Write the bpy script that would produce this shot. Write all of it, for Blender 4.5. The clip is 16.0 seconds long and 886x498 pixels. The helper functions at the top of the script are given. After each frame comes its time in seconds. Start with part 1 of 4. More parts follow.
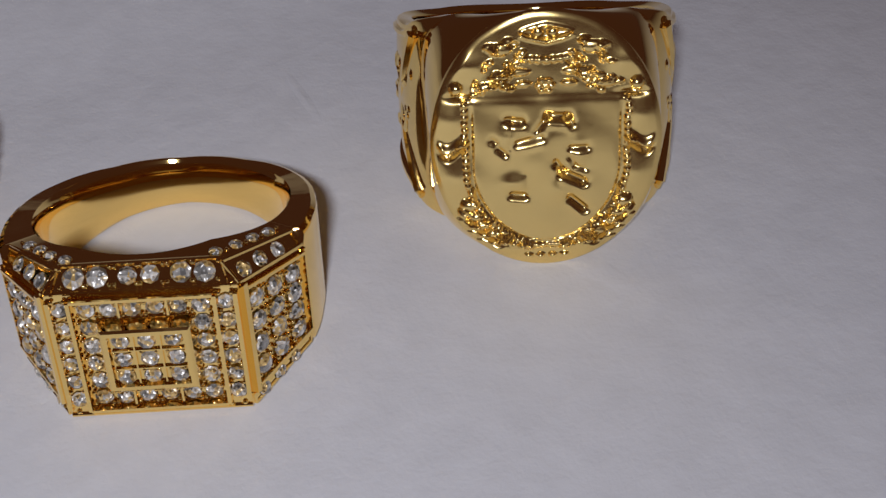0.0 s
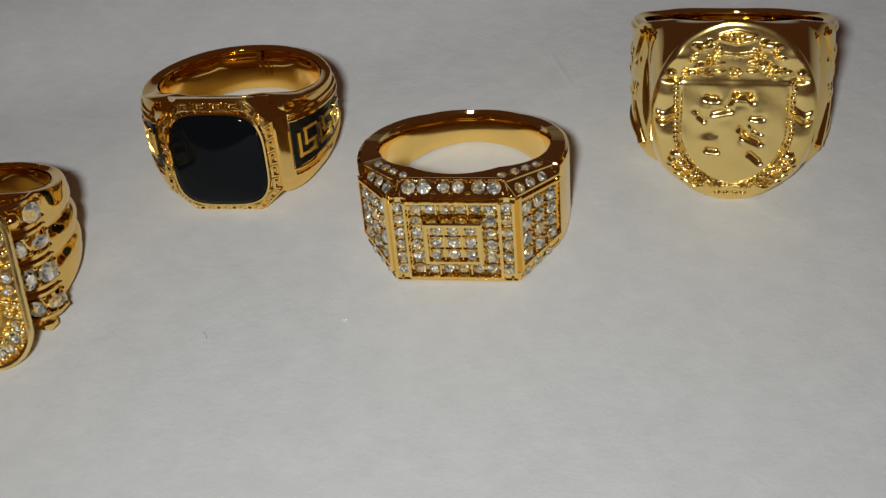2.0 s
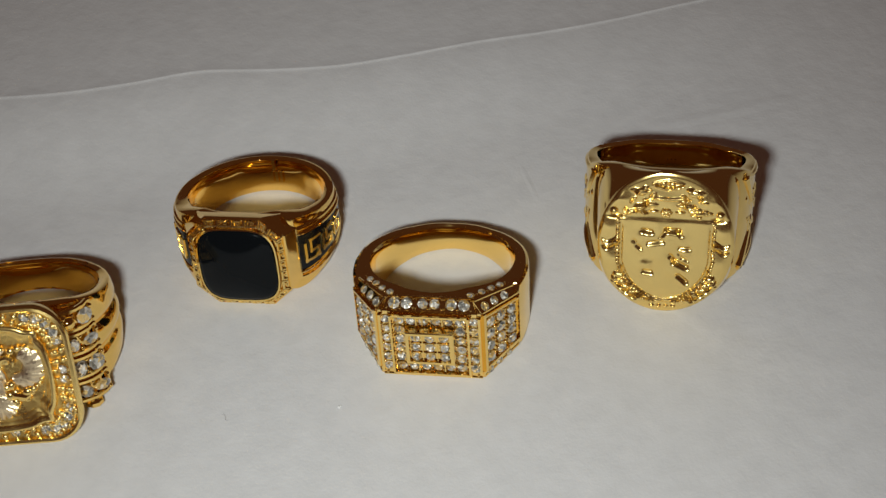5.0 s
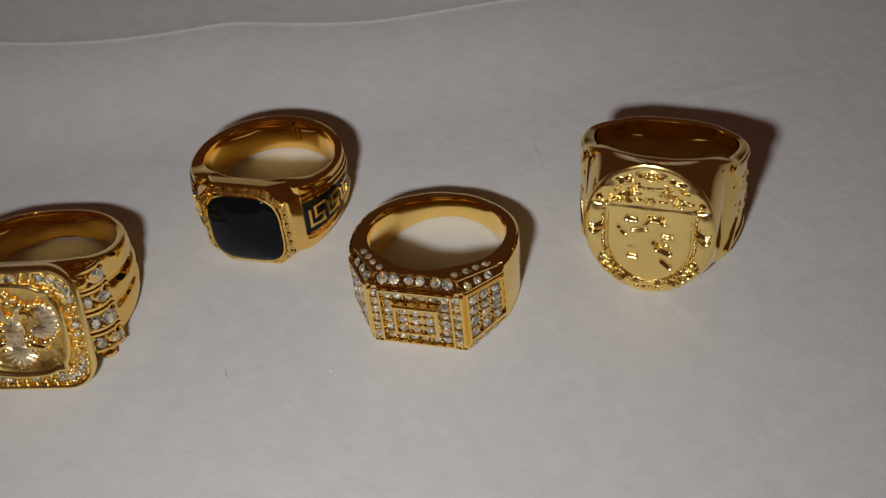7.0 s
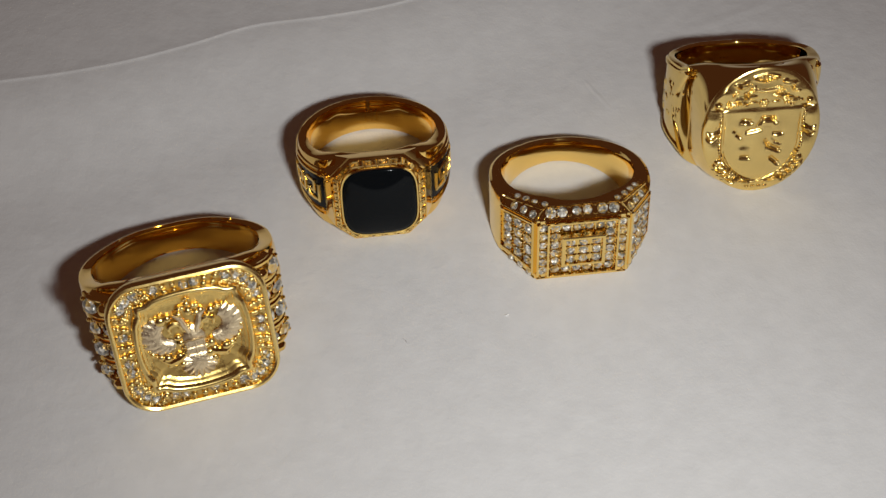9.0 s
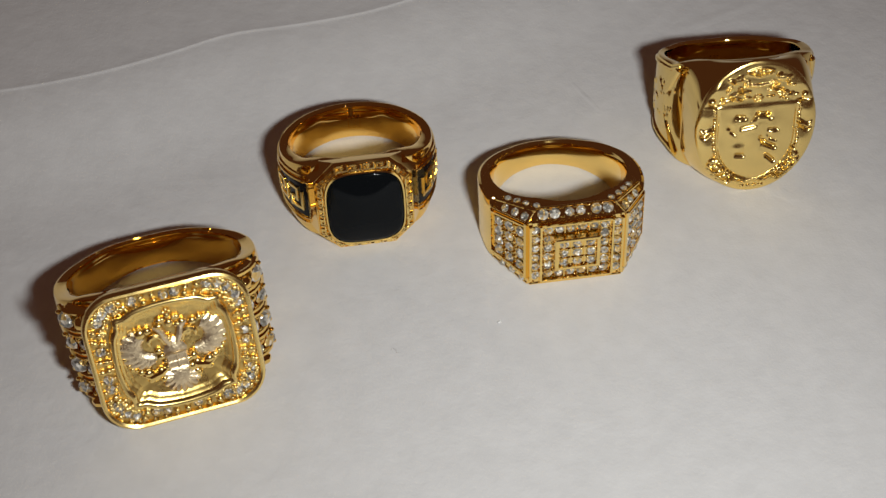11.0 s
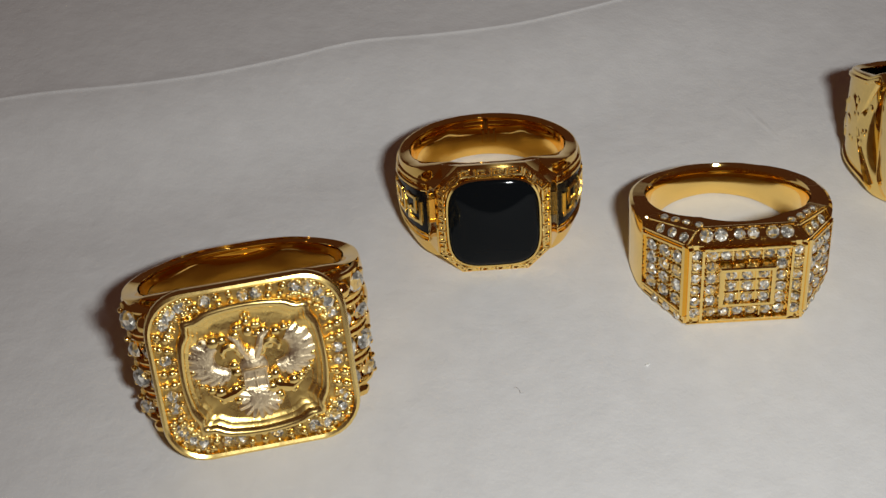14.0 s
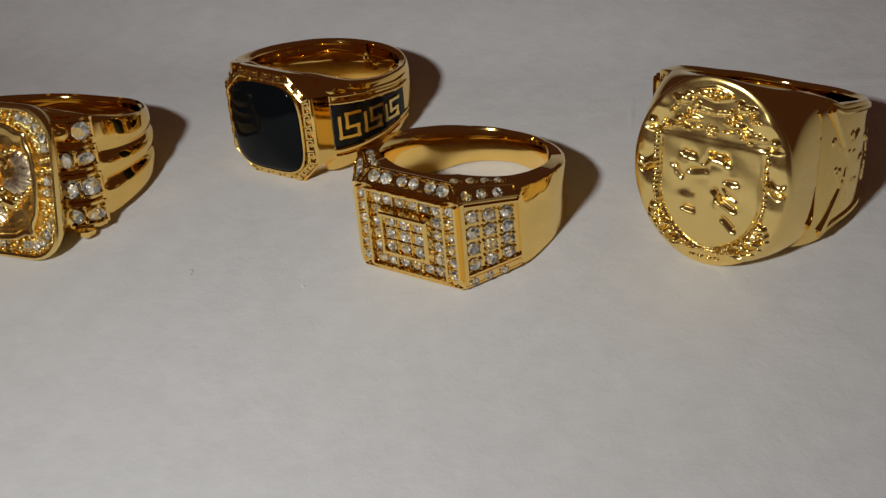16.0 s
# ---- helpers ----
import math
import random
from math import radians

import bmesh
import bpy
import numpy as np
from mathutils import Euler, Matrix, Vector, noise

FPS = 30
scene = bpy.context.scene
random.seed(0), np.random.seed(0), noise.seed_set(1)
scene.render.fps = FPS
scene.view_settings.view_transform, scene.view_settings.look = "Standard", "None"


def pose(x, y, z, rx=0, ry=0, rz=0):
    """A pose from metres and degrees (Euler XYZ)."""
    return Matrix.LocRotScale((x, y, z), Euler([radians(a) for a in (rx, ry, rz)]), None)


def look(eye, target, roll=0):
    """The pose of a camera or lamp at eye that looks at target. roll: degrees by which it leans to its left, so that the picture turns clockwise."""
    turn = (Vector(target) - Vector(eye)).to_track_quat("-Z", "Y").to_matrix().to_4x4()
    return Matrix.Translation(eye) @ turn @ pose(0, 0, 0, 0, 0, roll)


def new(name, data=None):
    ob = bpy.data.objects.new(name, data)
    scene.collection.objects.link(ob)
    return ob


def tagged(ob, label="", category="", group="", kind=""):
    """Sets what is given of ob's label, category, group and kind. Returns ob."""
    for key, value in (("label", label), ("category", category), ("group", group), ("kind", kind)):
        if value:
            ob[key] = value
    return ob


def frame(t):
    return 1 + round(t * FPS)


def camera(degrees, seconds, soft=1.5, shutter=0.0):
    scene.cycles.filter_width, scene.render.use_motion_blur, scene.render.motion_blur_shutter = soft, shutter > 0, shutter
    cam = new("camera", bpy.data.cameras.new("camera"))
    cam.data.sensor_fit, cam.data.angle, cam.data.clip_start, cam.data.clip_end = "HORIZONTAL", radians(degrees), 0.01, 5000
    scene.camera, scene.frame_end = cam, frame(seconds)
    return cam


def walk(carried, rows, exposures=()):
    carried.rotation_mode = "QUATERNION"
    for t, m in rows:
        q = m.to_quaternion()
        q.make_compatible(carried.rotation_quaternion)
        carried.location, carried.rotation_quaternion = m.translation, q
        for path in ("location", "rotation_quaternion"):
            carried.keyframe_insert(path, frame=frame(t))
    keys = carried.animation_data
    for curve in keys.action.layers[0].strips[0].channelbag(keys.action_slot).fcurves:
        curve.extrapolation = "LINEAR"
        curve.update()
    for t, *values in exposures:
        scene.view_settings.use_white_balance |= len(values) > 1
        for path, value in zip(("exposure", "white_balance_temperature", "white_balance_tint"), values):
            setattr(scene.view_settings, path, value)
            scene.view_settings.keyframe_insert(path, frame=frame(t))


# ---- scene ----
cam = camera(35.2, 16.0, soft=1.4)
# seconds, eye in centimetres, yaw, pitch, roll in degrees
PATH = [
    (0, 1.68, -6.23, 7.47, 3.36, -44.03, -2.35),
    (0.5, 1.97, -6.29, 7.98, 6.44, -44.85, -4.42),
    (1, 1.90, -7.46, 8.96, 15.46, -44.87, -9.00),
    (1.5, 1.37, -8.34, 9.63, 15.52, -43.17, -7.29),
    (2, 2.02, -9.64, 10.49, 16.37, -45.34, -7.75),
    (2.5, 3.48, -13.31, 14.78, 17.93, -45.35, -8.43),
    (3, 1.91, -12.37, 14.49, 16.82, -45.53, -6.48),
    (3.5, 1.95, -11.56, 13.31, 16.44, -45.39, -6.14),
    (4, 1.57, -11.35, 12.17, 13.73, -44.76, -4.11),
    (4.5, 2.21, -11.03, 12.51, 16.43, -45.60, -6.42),
    (4.7, 2.43, -10.75, 13.22, 16.27, -46.16, -6.28),
    (6.8, 4.68, -8.81, 15.01, 28.92, -51.73, -13.48),
    (7, 4.47, -9.12, 15.24, 26.78, -52.20, -11.89),
    (7.5, 3.02, -10.64, 15.85, 18.49, -52.15, -8.35),
    (8, -0.16, -12.76, 16.92, 10.08, -48.75, -4.38),
    (8.5, -1.67, -12.07, 16.31, -0.48, -51.05, 0.23),
    (8.7, -2.73, -11.97, 15.54, -1.18, -51.01, -0.06),
    (10.8, -3.21, -11.93, 14.53, -3.91, -49.09, -0.07),
    (11, -3.06, -11.86, 14.41, -3.18, -49.28, -0.62),
    (11.5, -2.83, -11.97, 13.66, -1.55, -47.29, -1.77),
    (12, -2.83, -11.92, 12.86, -1.58, -45.58, -1.67),
    (12.5, -3.26, -11.86, 13.27, -1.41, -45.62, -1.05),
    (13, -2.50, -11.82, 12.02, 0.14, -44.43, -2.01),
    (13.5, -2.20, -11.75, 11.92, 3.60, -42.86, -4.54),
    (14, -2.80, -10.91, 11.24, 5.79, -43.11, -3.95),
    (14.5, -1.09, -9.79, 10.99, 8.34, -43.47, -5.43),
    (15, 2.10, -9.23, 9.97, 21.74, -42.37, -6.90),
    (15.5, 4.30, -9.51, 9.55, 33.81, -41.09, -6.89),
    (16, 7.70, -8.18, 9.42, 44.31, -38.20, -12.79),
]


def aimed(x, y, z, yaw, pitch, roll):
    a, b = radians(yaw), radians(pitch)
    eye = Vector((x, y, z)) * 0.01
    ahead = Vector((-math.sin(a) * math.cos(b), math.cos(a) * math.cos(b), math.sin(b)))
    return look(eye, eye + ahead, roll)


EXPOSURES = [(0.0, -0.40, 5800, 17), (0.6, -0.40, 6000, 17), (1.0, -0.56, 6400, 16), (1.5, -0.40, 6500, 14), (2.1, -0.24, 6250, 4), (2.7, -0.09, 6250, 4), (4.5, -0.08, 6300, 3), (7.0, -0.46, 6500, 9), (7.5, -0.54, 6500, 9), (8.0, -0.28, 6480, 8), (8.5, -0.13, 6500, 8), (11.0, -0.05, 6450, 7), (13.5, -0.10, 6450, 7), (14.5, 0.0, 6450, 6), (15.0, -0.15, 6500, 7), (15.5, -0.25, 6450, 6), (16.0, -0.43, 6500, 8)]
walk(cam, [(row[0], aimed(*row[1:])) for row in PATH], EXPOSURES)

# ---- light: one small lamp held in front of the rings in a dark room ----
world = bpy.data.worlds.new("dark_room")
scene.world = world
world.use_nodes = True
world.node_tree.nodes["Background"].inputs[0].default_value = (1.0, 0.42, 0.28, 1)
world.node_tree.nodes["Background"].inputs[1].default_value = 0.053

lamp_data = bpy.data.lights.new("phone_torch", "AREA")
lamp_data.shape, lamp_data.size, lamp_data.size_y, lamp_data.energy = "ELLIPSE", 0.020, 0.014, 0.119
lamp_data.color = (0.975, 0.985, 0.97)
lamp = new("phone_torch", lamp_data)
lamp.matrix_world = look((0.006, -0.118, 0.128), (-0.015, 0.035, 0.0))
lamp_data.spread = radians(128)

# ---- materials ----


def material(name, color, rough, metal=0.0):
    m = bpy.data.materials.new(name)
    m.use_nodes = True
    p = m.node_tree.nodes["Principled BSDF"]
    p.inputs["Base Color"].default_value = (*color, 1)
    p.inputs["Roughness"].default_value = rough
    p.inputs["Metallic"].default_value = metal
    return m, m.node_tree, p


def wear(tree, p, scale, low, high, bump=0.0, dist=0.0001, detail=4.0):
    """Uneven polish: noise on the roughness, and a fine relief."""
    coord = tree.nodes.new("ShaderNodeTexCoord")
    noise_a = tree.nodes.new("ShaderNodeTexNoise")
    noise_a.inputs["Scale"].default_value, noise_a.inputs["Detail"].default_value = scale, detail
    tree.links.new(coord.outputs["Object"], noise_a.inputs["Vector"])
    span = tree.nodes.new("ShaderNodeMapRange")
    span.inputs["From Min"].default_value, span.inputs["From Max"].default_value = 0.3, 0.7
    span.inputs["To Min"].default_value, span.inputs["To Max"].default_value = low, high
    tree.links.new(noise_a.outputs["Fac"], span.inputs["Value"])
    tree.links.new(span.outputs["Result"], p.inputs["Roughness"])
    if bump:
        noise_b = tree.nodes.new("ShaderNodeTexNoise")
        noise_b.inputs["Scale"].default_value, noise_b.inputs["Detail"].default_value = scale * 2.2, 3.0
        tree.links.new(coord.outputs["Object"], noise_b.inputs["Vector"])
        relief = tree.nodes.new("ShaderNodeBump")
        relief.inputs["Strength"].default_value, relief.inputs["Distance"].default_value = bump, dist
        tree.links.new(noise_b.outputs["Fac"], relief.inputs["Height"])
        tree.links.new(relief.outputs["Normal"], p.inputs["Normal"])


GOLD, t_, p_ = material("polished_gold", (1.0, 0.71, 0.24), 0.12, 1.0)
wear(t_, p_, 300.0, 0.04, 0.09, 0.12, 0.00005)
GOLD_PALE, t_, p_ = material("pale_gold", (1.0, 0.73, 0.26), 0.13, 1.0)
wear(t_, p_, 300.0, 0.03, 0.08, 0.1, 0.00005)
GOLD_SATIN, t_, p_ = material("satin_gold", (1.0, 0.74, 0.27), 0.22, 1.0)
wear(t_, p_, 500.0, 0.18, 0.26, 0.08, 0.0001)
GOLD_DEEP, t_, p_ = material("deep_gold", (1.0, 0.67, 0.20), 0.14, 1.0)
wear(t_, p_, 300.0, 0.03, 0.08, 0.12, 0.00005)
GOLD_CAST, t_, p_ = material("cast_gold_ground", (1.0, 0.72, 0.24), 0.3, 1.0)
wear(t_, p_, 500.0, 0.22, 0.36, 0.3, 0.0002)
SILVER, t_, p_ = material("rhodium_plate", (0.97, 0.80, 0.53), 0.3, 1.0)
wear(t_, p_, 1300.0, 0.25, 0.45, 0.4, 0.0002)
ONYX, t_, p_ = material("black_onyx", (0.004, 0.005, 0.006), 0.04)
wear(t_, p_, 260.0, 0.03, 0.07)
p_.inputs["IOR"].default_value = 1.22
ENAMEL, t_, p_ = material("black_enamel", (0.006, 0.006, 0.007), 0.16)
wear(t_, p_, 700.0, 0.1, 0.25, 0.2, 0.0001)
p_.inputs["IOR"].default_value = 1.3
LINT, t_, p_ = material("grey_lint", (0.58, 0.57, 0.57), 0.9)
FLECK, t_, p_ = material("white_fleck", (0.85, 0.84, 0.82), 0.5)


def crystal_material(name, tint, metal=0.4):
    """A foil-backed rhinestone: broken facets under clear glass, their glints painted in base colour."""
    m, tree, p = material(name, tint, 0.3 if metal < 0.5 else 0.18, metal)
    coord, info = tree.nodes.new("ShaderNodeTexCoord"), tree.nodes.new("ShaderNodeObjectInfo")
    shift = tree.nodes.new("ShaderNodeVectorMath")
    shift.operation = "ADD"
    tree.links.new(coord.outputs["Object"], shift.inputs[0])
    spread = tree.nodes.new("ShaderNodeMath")
    spread.operation = "MULTIPLY"
    spread.inputs[1].default_value = 37.0
    tree.links.new(info.outputs["Random"], spread.inputs[0])
    tree.links.new(spread.outputs[0], shift.inputs[1])
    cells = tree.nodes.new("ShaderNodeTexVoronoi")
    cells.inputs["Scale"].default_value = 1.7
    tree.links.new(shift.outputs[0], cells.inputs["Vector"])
    relief = tree.nodes.new("ShaderNodeBump")
    relief.inputs["Strength"].default_value, relief.inputs["Distance"].default_value = 0.9, 0.0004
    tree.links.new(cells.outputs["Distance"], relief.inputs["Height"])
    tree.links.new(relief.outputs["Normal"], p.inputs["Normal"])
    # bright and dark facet reflections, painted cell by cell into the colour
    facet_light = tree.nodes.new("ShaderNodeMapRange")
    facet_light.inputs["From Min"].default_value, facet_light.inputs["From Max"].default_value = 0.22, 0.55
    facet_light.inputs["To Min"].default_value, facet_light.inputs["To Max"].default_value = 0.28, 1.0
    tree.links.new(cells.outputs["Color"], facet_light.inputs["Value"])
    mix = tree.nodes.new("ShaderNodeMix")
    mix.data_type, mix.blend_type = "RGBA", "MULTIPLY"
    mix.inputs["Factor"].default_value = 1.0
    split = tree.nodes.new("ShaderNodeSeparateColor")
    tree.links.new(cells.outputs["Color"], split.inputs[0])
    # warm reflections, painted as gold in some of the cells
    warm_glint = tree.nodes.new("ShaderNodeMapRange")
    warm_glint.inputs["From Min"].default_value, warm_glint.inputs["From Max"].default_value = 0.6, 0.75
    tree.links.new(split.outputs[1], warm_glint.inputs["Value"])
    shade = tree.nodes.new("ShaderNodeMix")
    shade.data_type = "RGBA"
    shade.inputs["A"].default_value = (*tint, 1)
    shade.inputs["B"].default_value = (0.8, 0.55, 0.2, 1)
    tree.links.new(warm_glint.outputs["Result"], shade.inputs["Factor"])
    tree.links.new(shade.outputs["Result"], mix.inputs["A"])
    tree.links.new(facet_light.outputs["Result"], mix.inputs["B"])
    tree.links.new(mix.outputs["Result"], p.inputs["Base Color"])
    p.inputs["Coat Weight"].default_value = 1.0
    p.inputs["Coat Roughness"].default_value = 0.02
    return m


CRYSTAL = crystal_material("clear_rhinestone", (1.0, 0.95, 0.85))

PAPER, t_, p_ = material("white_paper", (0.78, 0.77, 0.77), 0.75)
coord_ = t_.nodes.new("ShaderNodeTexCoord")
fine_, broad_, tone_, grain_ = (t_.nodes.new("ShaderNodeTexNoise") for _ in range(4))
for node_, scale_, detail_ in ((fine_, 2600.0, 4.0), (broad_, 60.0, 6.0), (tone_, 260.0, 7.0), (grain_, 520.0, 3.0)):
    node_.inputs["Scale"].default_value, node_.inputs["Detail"].default_value = scale_, detail_
    t_.links.new(coord_.outputs["Object"], node_.inputs["Vector"])
ramp_ = t_.nodes.new("ShaderNodeMapRange")
ramp_.inputs["From Min"].default_value, ramp_.inputs["From Max"].default_value = 0.3, 0.7
ramp_.inputs["To Min"].default_value, ramp_.inputs["To Max"].default_value = 0.95, 1.02
t_.links.new(tone_.outputs["Fac"], ramp_.inputs["Value"])
tint_ = t_.nodes.new("ShaderNodeMix")
tint_.data_type, tint_.blend_type = "RGBA", "MULTIPLY"
tint_.inputs["Factor"].default_value = 1.0
tint_.inputs["A"].default_value = (0.78, 0.77, 0.77, 1)
t_.links.new(ramp_.outputs["Result"], tint_.inputs["B"])
t_.links.new(tint_.outputs["Result"], p_.inputs["Base Color"])
bump_a, bump_b = t_.nodes.new("ShaderNodeBump"), t_.nodes.new("ShaderNodeBump")
bump_a.inputs["Strength"].default_value, bump_a.inputs["Distance"].default_value = 0.13, 0.0004
bump_b.inputs["Strength"].default_value, bump_b.inputs["Distance"].default_value = 0.35, 0.00008
t_.links.new(broad_.outputs["Fac"], bump_a.inputs["Height"])
t_.links.new(fine_.outputs["Fac"], bump_b.inputs["Height"])
# short fold marks, each a stretched soft spot of relief
last_ = bump_a
for x_, y_, turn_, long_, thin_ in ((-0.0005, 0.0339, 118.0, 0.004, 0.0005), (0.026, 0.052, 25.0, 0.012, 0.0014), (0.02, 0.016, 140.0, 0.012, 0.0012)):
    place_ = t_.nodes.new("ShaderNodeMapping")
    place_.vector_type = "TEXTURE"
    place_.inputs["Location"].default_value = (x_, y_, 0)
    place_.inputs["Rotation"].default_value = (0, 0, radians(turn_))
    place_.inputs["Scale"].default_value = (long_, thin_, 1)
    spot_ = t_.nodes.new("ShaderNodeTexGradient")
    spot_.gradient_type = "SPHERICAL"
    crease_ = t_.nodes.new("ShaderNodeBump")
    crease_.inputs["Strength"].default_value, crease_.inputs["Distance"].default_value = 0.5, 0.00012
    t_.links.new(coord_.outputs["Object"], place_.inputs["Vector"])
    t_.links.new(place_.outputs["Vector"], spot_.inputs["Vector"])
    t_.links.new(spot_.outputs["Fac"], crease_.inputs["Height"])
    t_.links.new(last_.outputs["Normal"], crease_.inputs["Normal"])
    last_ = crease_
bump_c = t_.nodes.new("ShaderNodeBump")
bump_c.inputs["Strength"].default_value, bump_c.inputs["Distance"].default_value = 0.5, 0.00018
t_.links.new(grain_.outputs["Fac"], bump_c.inputs["Height"])
t_.links.new(last_.outputs["Normal"], bump_c.inputs["Normal"])
t_.links.new(bump_c.outputs["Normal"], bump_b.inputs["Normal"])
t_.links.new(bump_b.outputs["Normal"], p_.inputs["Normal"])

# ---- mesh tools (rings are drawn in millimetres) ----
MM = 0.001


class Geo:
    """Vertices and faces gathered for one mesh, in millimetres."""

    def __init__(self):
        self.v, self.f = [], []

    def add(self, verts, faces):
        n = len(self.v)
        self.v += [tuple(v) for v in verts]
        self.f += [tuple(i + n for i in face) for face in faces]
        return self

    def grid(self, rows, around=False, along=False):
        """Rows of points joined by quads; around: each row closes on itself; along: the last row meets the first."""
        nu, nv = len(rows), len(rows[0])
        faces = []
        for a in range(nu if along else nu - 1):
            for b in range(nv if around else nv - 1):
                c, d = (a + 1) % nu, (b + 1) % nv
                faces.append((a * nv + b, a * nv + d, c * nv + d, c * nv + b))
        return self.add([p for row in rows for p in row], faces)

    def fan(self, points, middle):
        n = len(points)
        return self.add([*points, middle], [(k, (k + 1) % n, n) for k in range(n)])

    def tube(self, points, radius, sides=8, closed=False):
        """A round wire along the points."""
        pts = [Vector(p) for p in points]
        n, rows, up = len(pts), [], None
        for k, p in enumerate(pts):
            a = pts[(k - 1) % n] if closed or k else p
            b = pts[(k + 1) % n] if closed or k < n - 1 else p
            way = (b - a).normalized()
            if up is None:
                up = way.orthogonal().normalized()
            up = (up - way * up.dot(way)).normalized()
            side = way.cross(up)
            r = radius[k] if isinstance(radius, (list, tuple)) else radius
            rows.append([p + r * (math.cos(t) * up + math.sin(t) * side) for t in (2 * math.pi * s / sides for s in range(sides))])
        self.grid(rows, around=True, along=closed)
        if not closed:
            for row, p in ((rows[0], pts[0]), (rows[-1], pts[-1])):
                self.fan(row, p)
        return self

    def bead(self, p, r, squash=(1, 1, 1)):
        """A small cast grain."""
        p, rows = Vector(p), []
        for k in range(1, 5):
            t = math.pi * k / 5
            rows.append([p + r * Vector((math.sin(t) * math.cos(u) * squash[0], math.sin(t) * math.sin(u) * squash[1], math.cos(t) * squash[2])) for u in (2 * math.pi * s / 8 for s in range(8))])
        self.grid(rows, around=True)
        self.fan(rows[0], p + Vector((0, 0, r * squash[2])))
        return self.fan(rows[-1], p - Vector((0, 0, r * squash[2])))

    def bar(self, lay, a, b, width, low, high, slope=0.7):
        """A raised straight bar from a to b on a surface: lay(u, v, n) gives the place n above it."""
        (ax, ay), (bx, by) = a, b
        length = math.hypot(bx - ax, by - ay) or 1.0
        ux, uy = (bx - ax) / length, (by - ay) / length
        steps = max(1, int(length / 0.8))
        rows = []
        for k in range(steps + 1):
            t = -width / 2 + (length + width) * k / steps
            px, py = ax + ux * t, ay + uy * t
            row = []
            for off, n in ((-0.5, low), (-0.5 * slope, high), (0.5 * slope, high), (0.5, low)):
                row.append(lay(px - uy * off * width, py + ux * off * width, n))
            rows.append(row)
        self.grid(rows)
        for row in (rows[0], rows[-1]):
            self.add(row, [(0, 1, 2, 3)])
        return self

    def mesh(self, name, smooth=38.0):
        me = bpy.data.meshes.new(name)
        me.from_pydata([(x * MM, y * MM, z * MM) for x, y, z in self.v], [], self.f)
        bm = bmesh.new()
        bm.from_mesh(me)
        bmesh.ops.remove_doubles(bm, verts=bm.verts, dist=1e-6)
        bmesh.ops.recalc_face_normals(bm, faces=bm.faces)
        bm.to_mesh(me)
        bm.free()
        if smooth:
            me.shade_smooth()
            me.set_sharp_from_angle(angle=radians(smooth))
        return me


def part(name, geo, mat, parent, label="", smooth=38.0, kind=""):
    me = geo.mesh(name, smooth) if isinstance(geo, Geo) else geo
    if not me.materials:
        me.materials.append(mat)
    ob = new(name, me)
    ob.parent = parent
    return tagged(ob, label=label, kind=kind)


def mixed(a, b, t):
    return a + (b - a) * t


def ease(t):
    t = min(1.0, max(0.0, t))
    return t * t * (3 - 2 * t)


def curve_at(table, x):
    """Smooth, monotone reading of a short table of (x, value)."""
    if x <= table[0][0]:
        return table[0][1]
    if x >= table[-1][0]:
        return table[-1][1]
    k = max(n for n in range(len(table) - 1) if table[n][0] <= x)

    def rate(n):
        return (table[n + 1][1] - table[n][1]) / (table[n + 1][0] - table[n][0])

    def tangent(n):
        if n in (0, len(table) - 1):
            return 0.0
        a, b = rate(n - 1), rate(n)
        return 2 * a * b / (a + b) if a * b > 0 else 0.0

    (xa, va), (xb, vb) = table[k], table[k + 1]
    w = xb - xa
    t = (x - xa) / w
    return va * (1 + 2 * t) * (1 - t) ** 2 + vb * t * t * (3 - 2 * t) + w * (tangent(k) * t * (1 - t) ** 2 - tangent(k + 1) * t * t * (1 - t))


def gem_mesh(name, mat, stretch=1.0):
    """A cut stone of radius 1: table, crown and girdle."""
    n = 8
    table = [(0.5 * math.cos(2 * math.pi * k / n), 0.5 * math.sin(2 * math.pi * k / n) * stretch, 0.42) for k in range(n)]
    star = [(0.8 * math.cos(2 * math.pi * (k + 0.5) / n), 0.8 * math.sin(2 * math.pi * (k + 0.5) / n) * stretch, 0.24) for k in range(n)]
    girdle = [(math.cos(2 * math.pi * k / n), math.sin(2 * math.pi * k / n) * stretch, 0.0) for k in range(n)]
    verts, faces = table + star + girdle, []
    faces.append(tuple(range(n)))
    for k in range(n):
        j = (k + 1) % n
        faces += [(k, n + k, j), (n + k, n + j, j), (2 * n + k, n + k, n + (k - 1) % n), (2 * n + k, 2 * n + j, n + k), (n + (k - 1) % n, n + k, k)]
    faces = [f for f in faces if len(set(f)) == len(f)]
    me = bpy.data.meshes.new(name)
    me.from_pydata(verts, [], faces)
    bm = bmesh.new()
    bm.from_mesh(me)
    bmesh.ops.recalc_face_normals(bm, faces=bm.faces)
    if sum(f.normal.z for f in bm.faces) < 0:
        bmesh.ops.reverse_faces(bm, faces=bm.faces)
    bm.to_mesh(me)
    bm.free()
    me.materials.append(mat)
    return me


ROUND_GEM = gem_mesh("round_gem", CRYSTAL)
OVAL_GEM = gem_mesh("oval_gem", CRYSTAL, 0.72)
chance = random.Random(7)


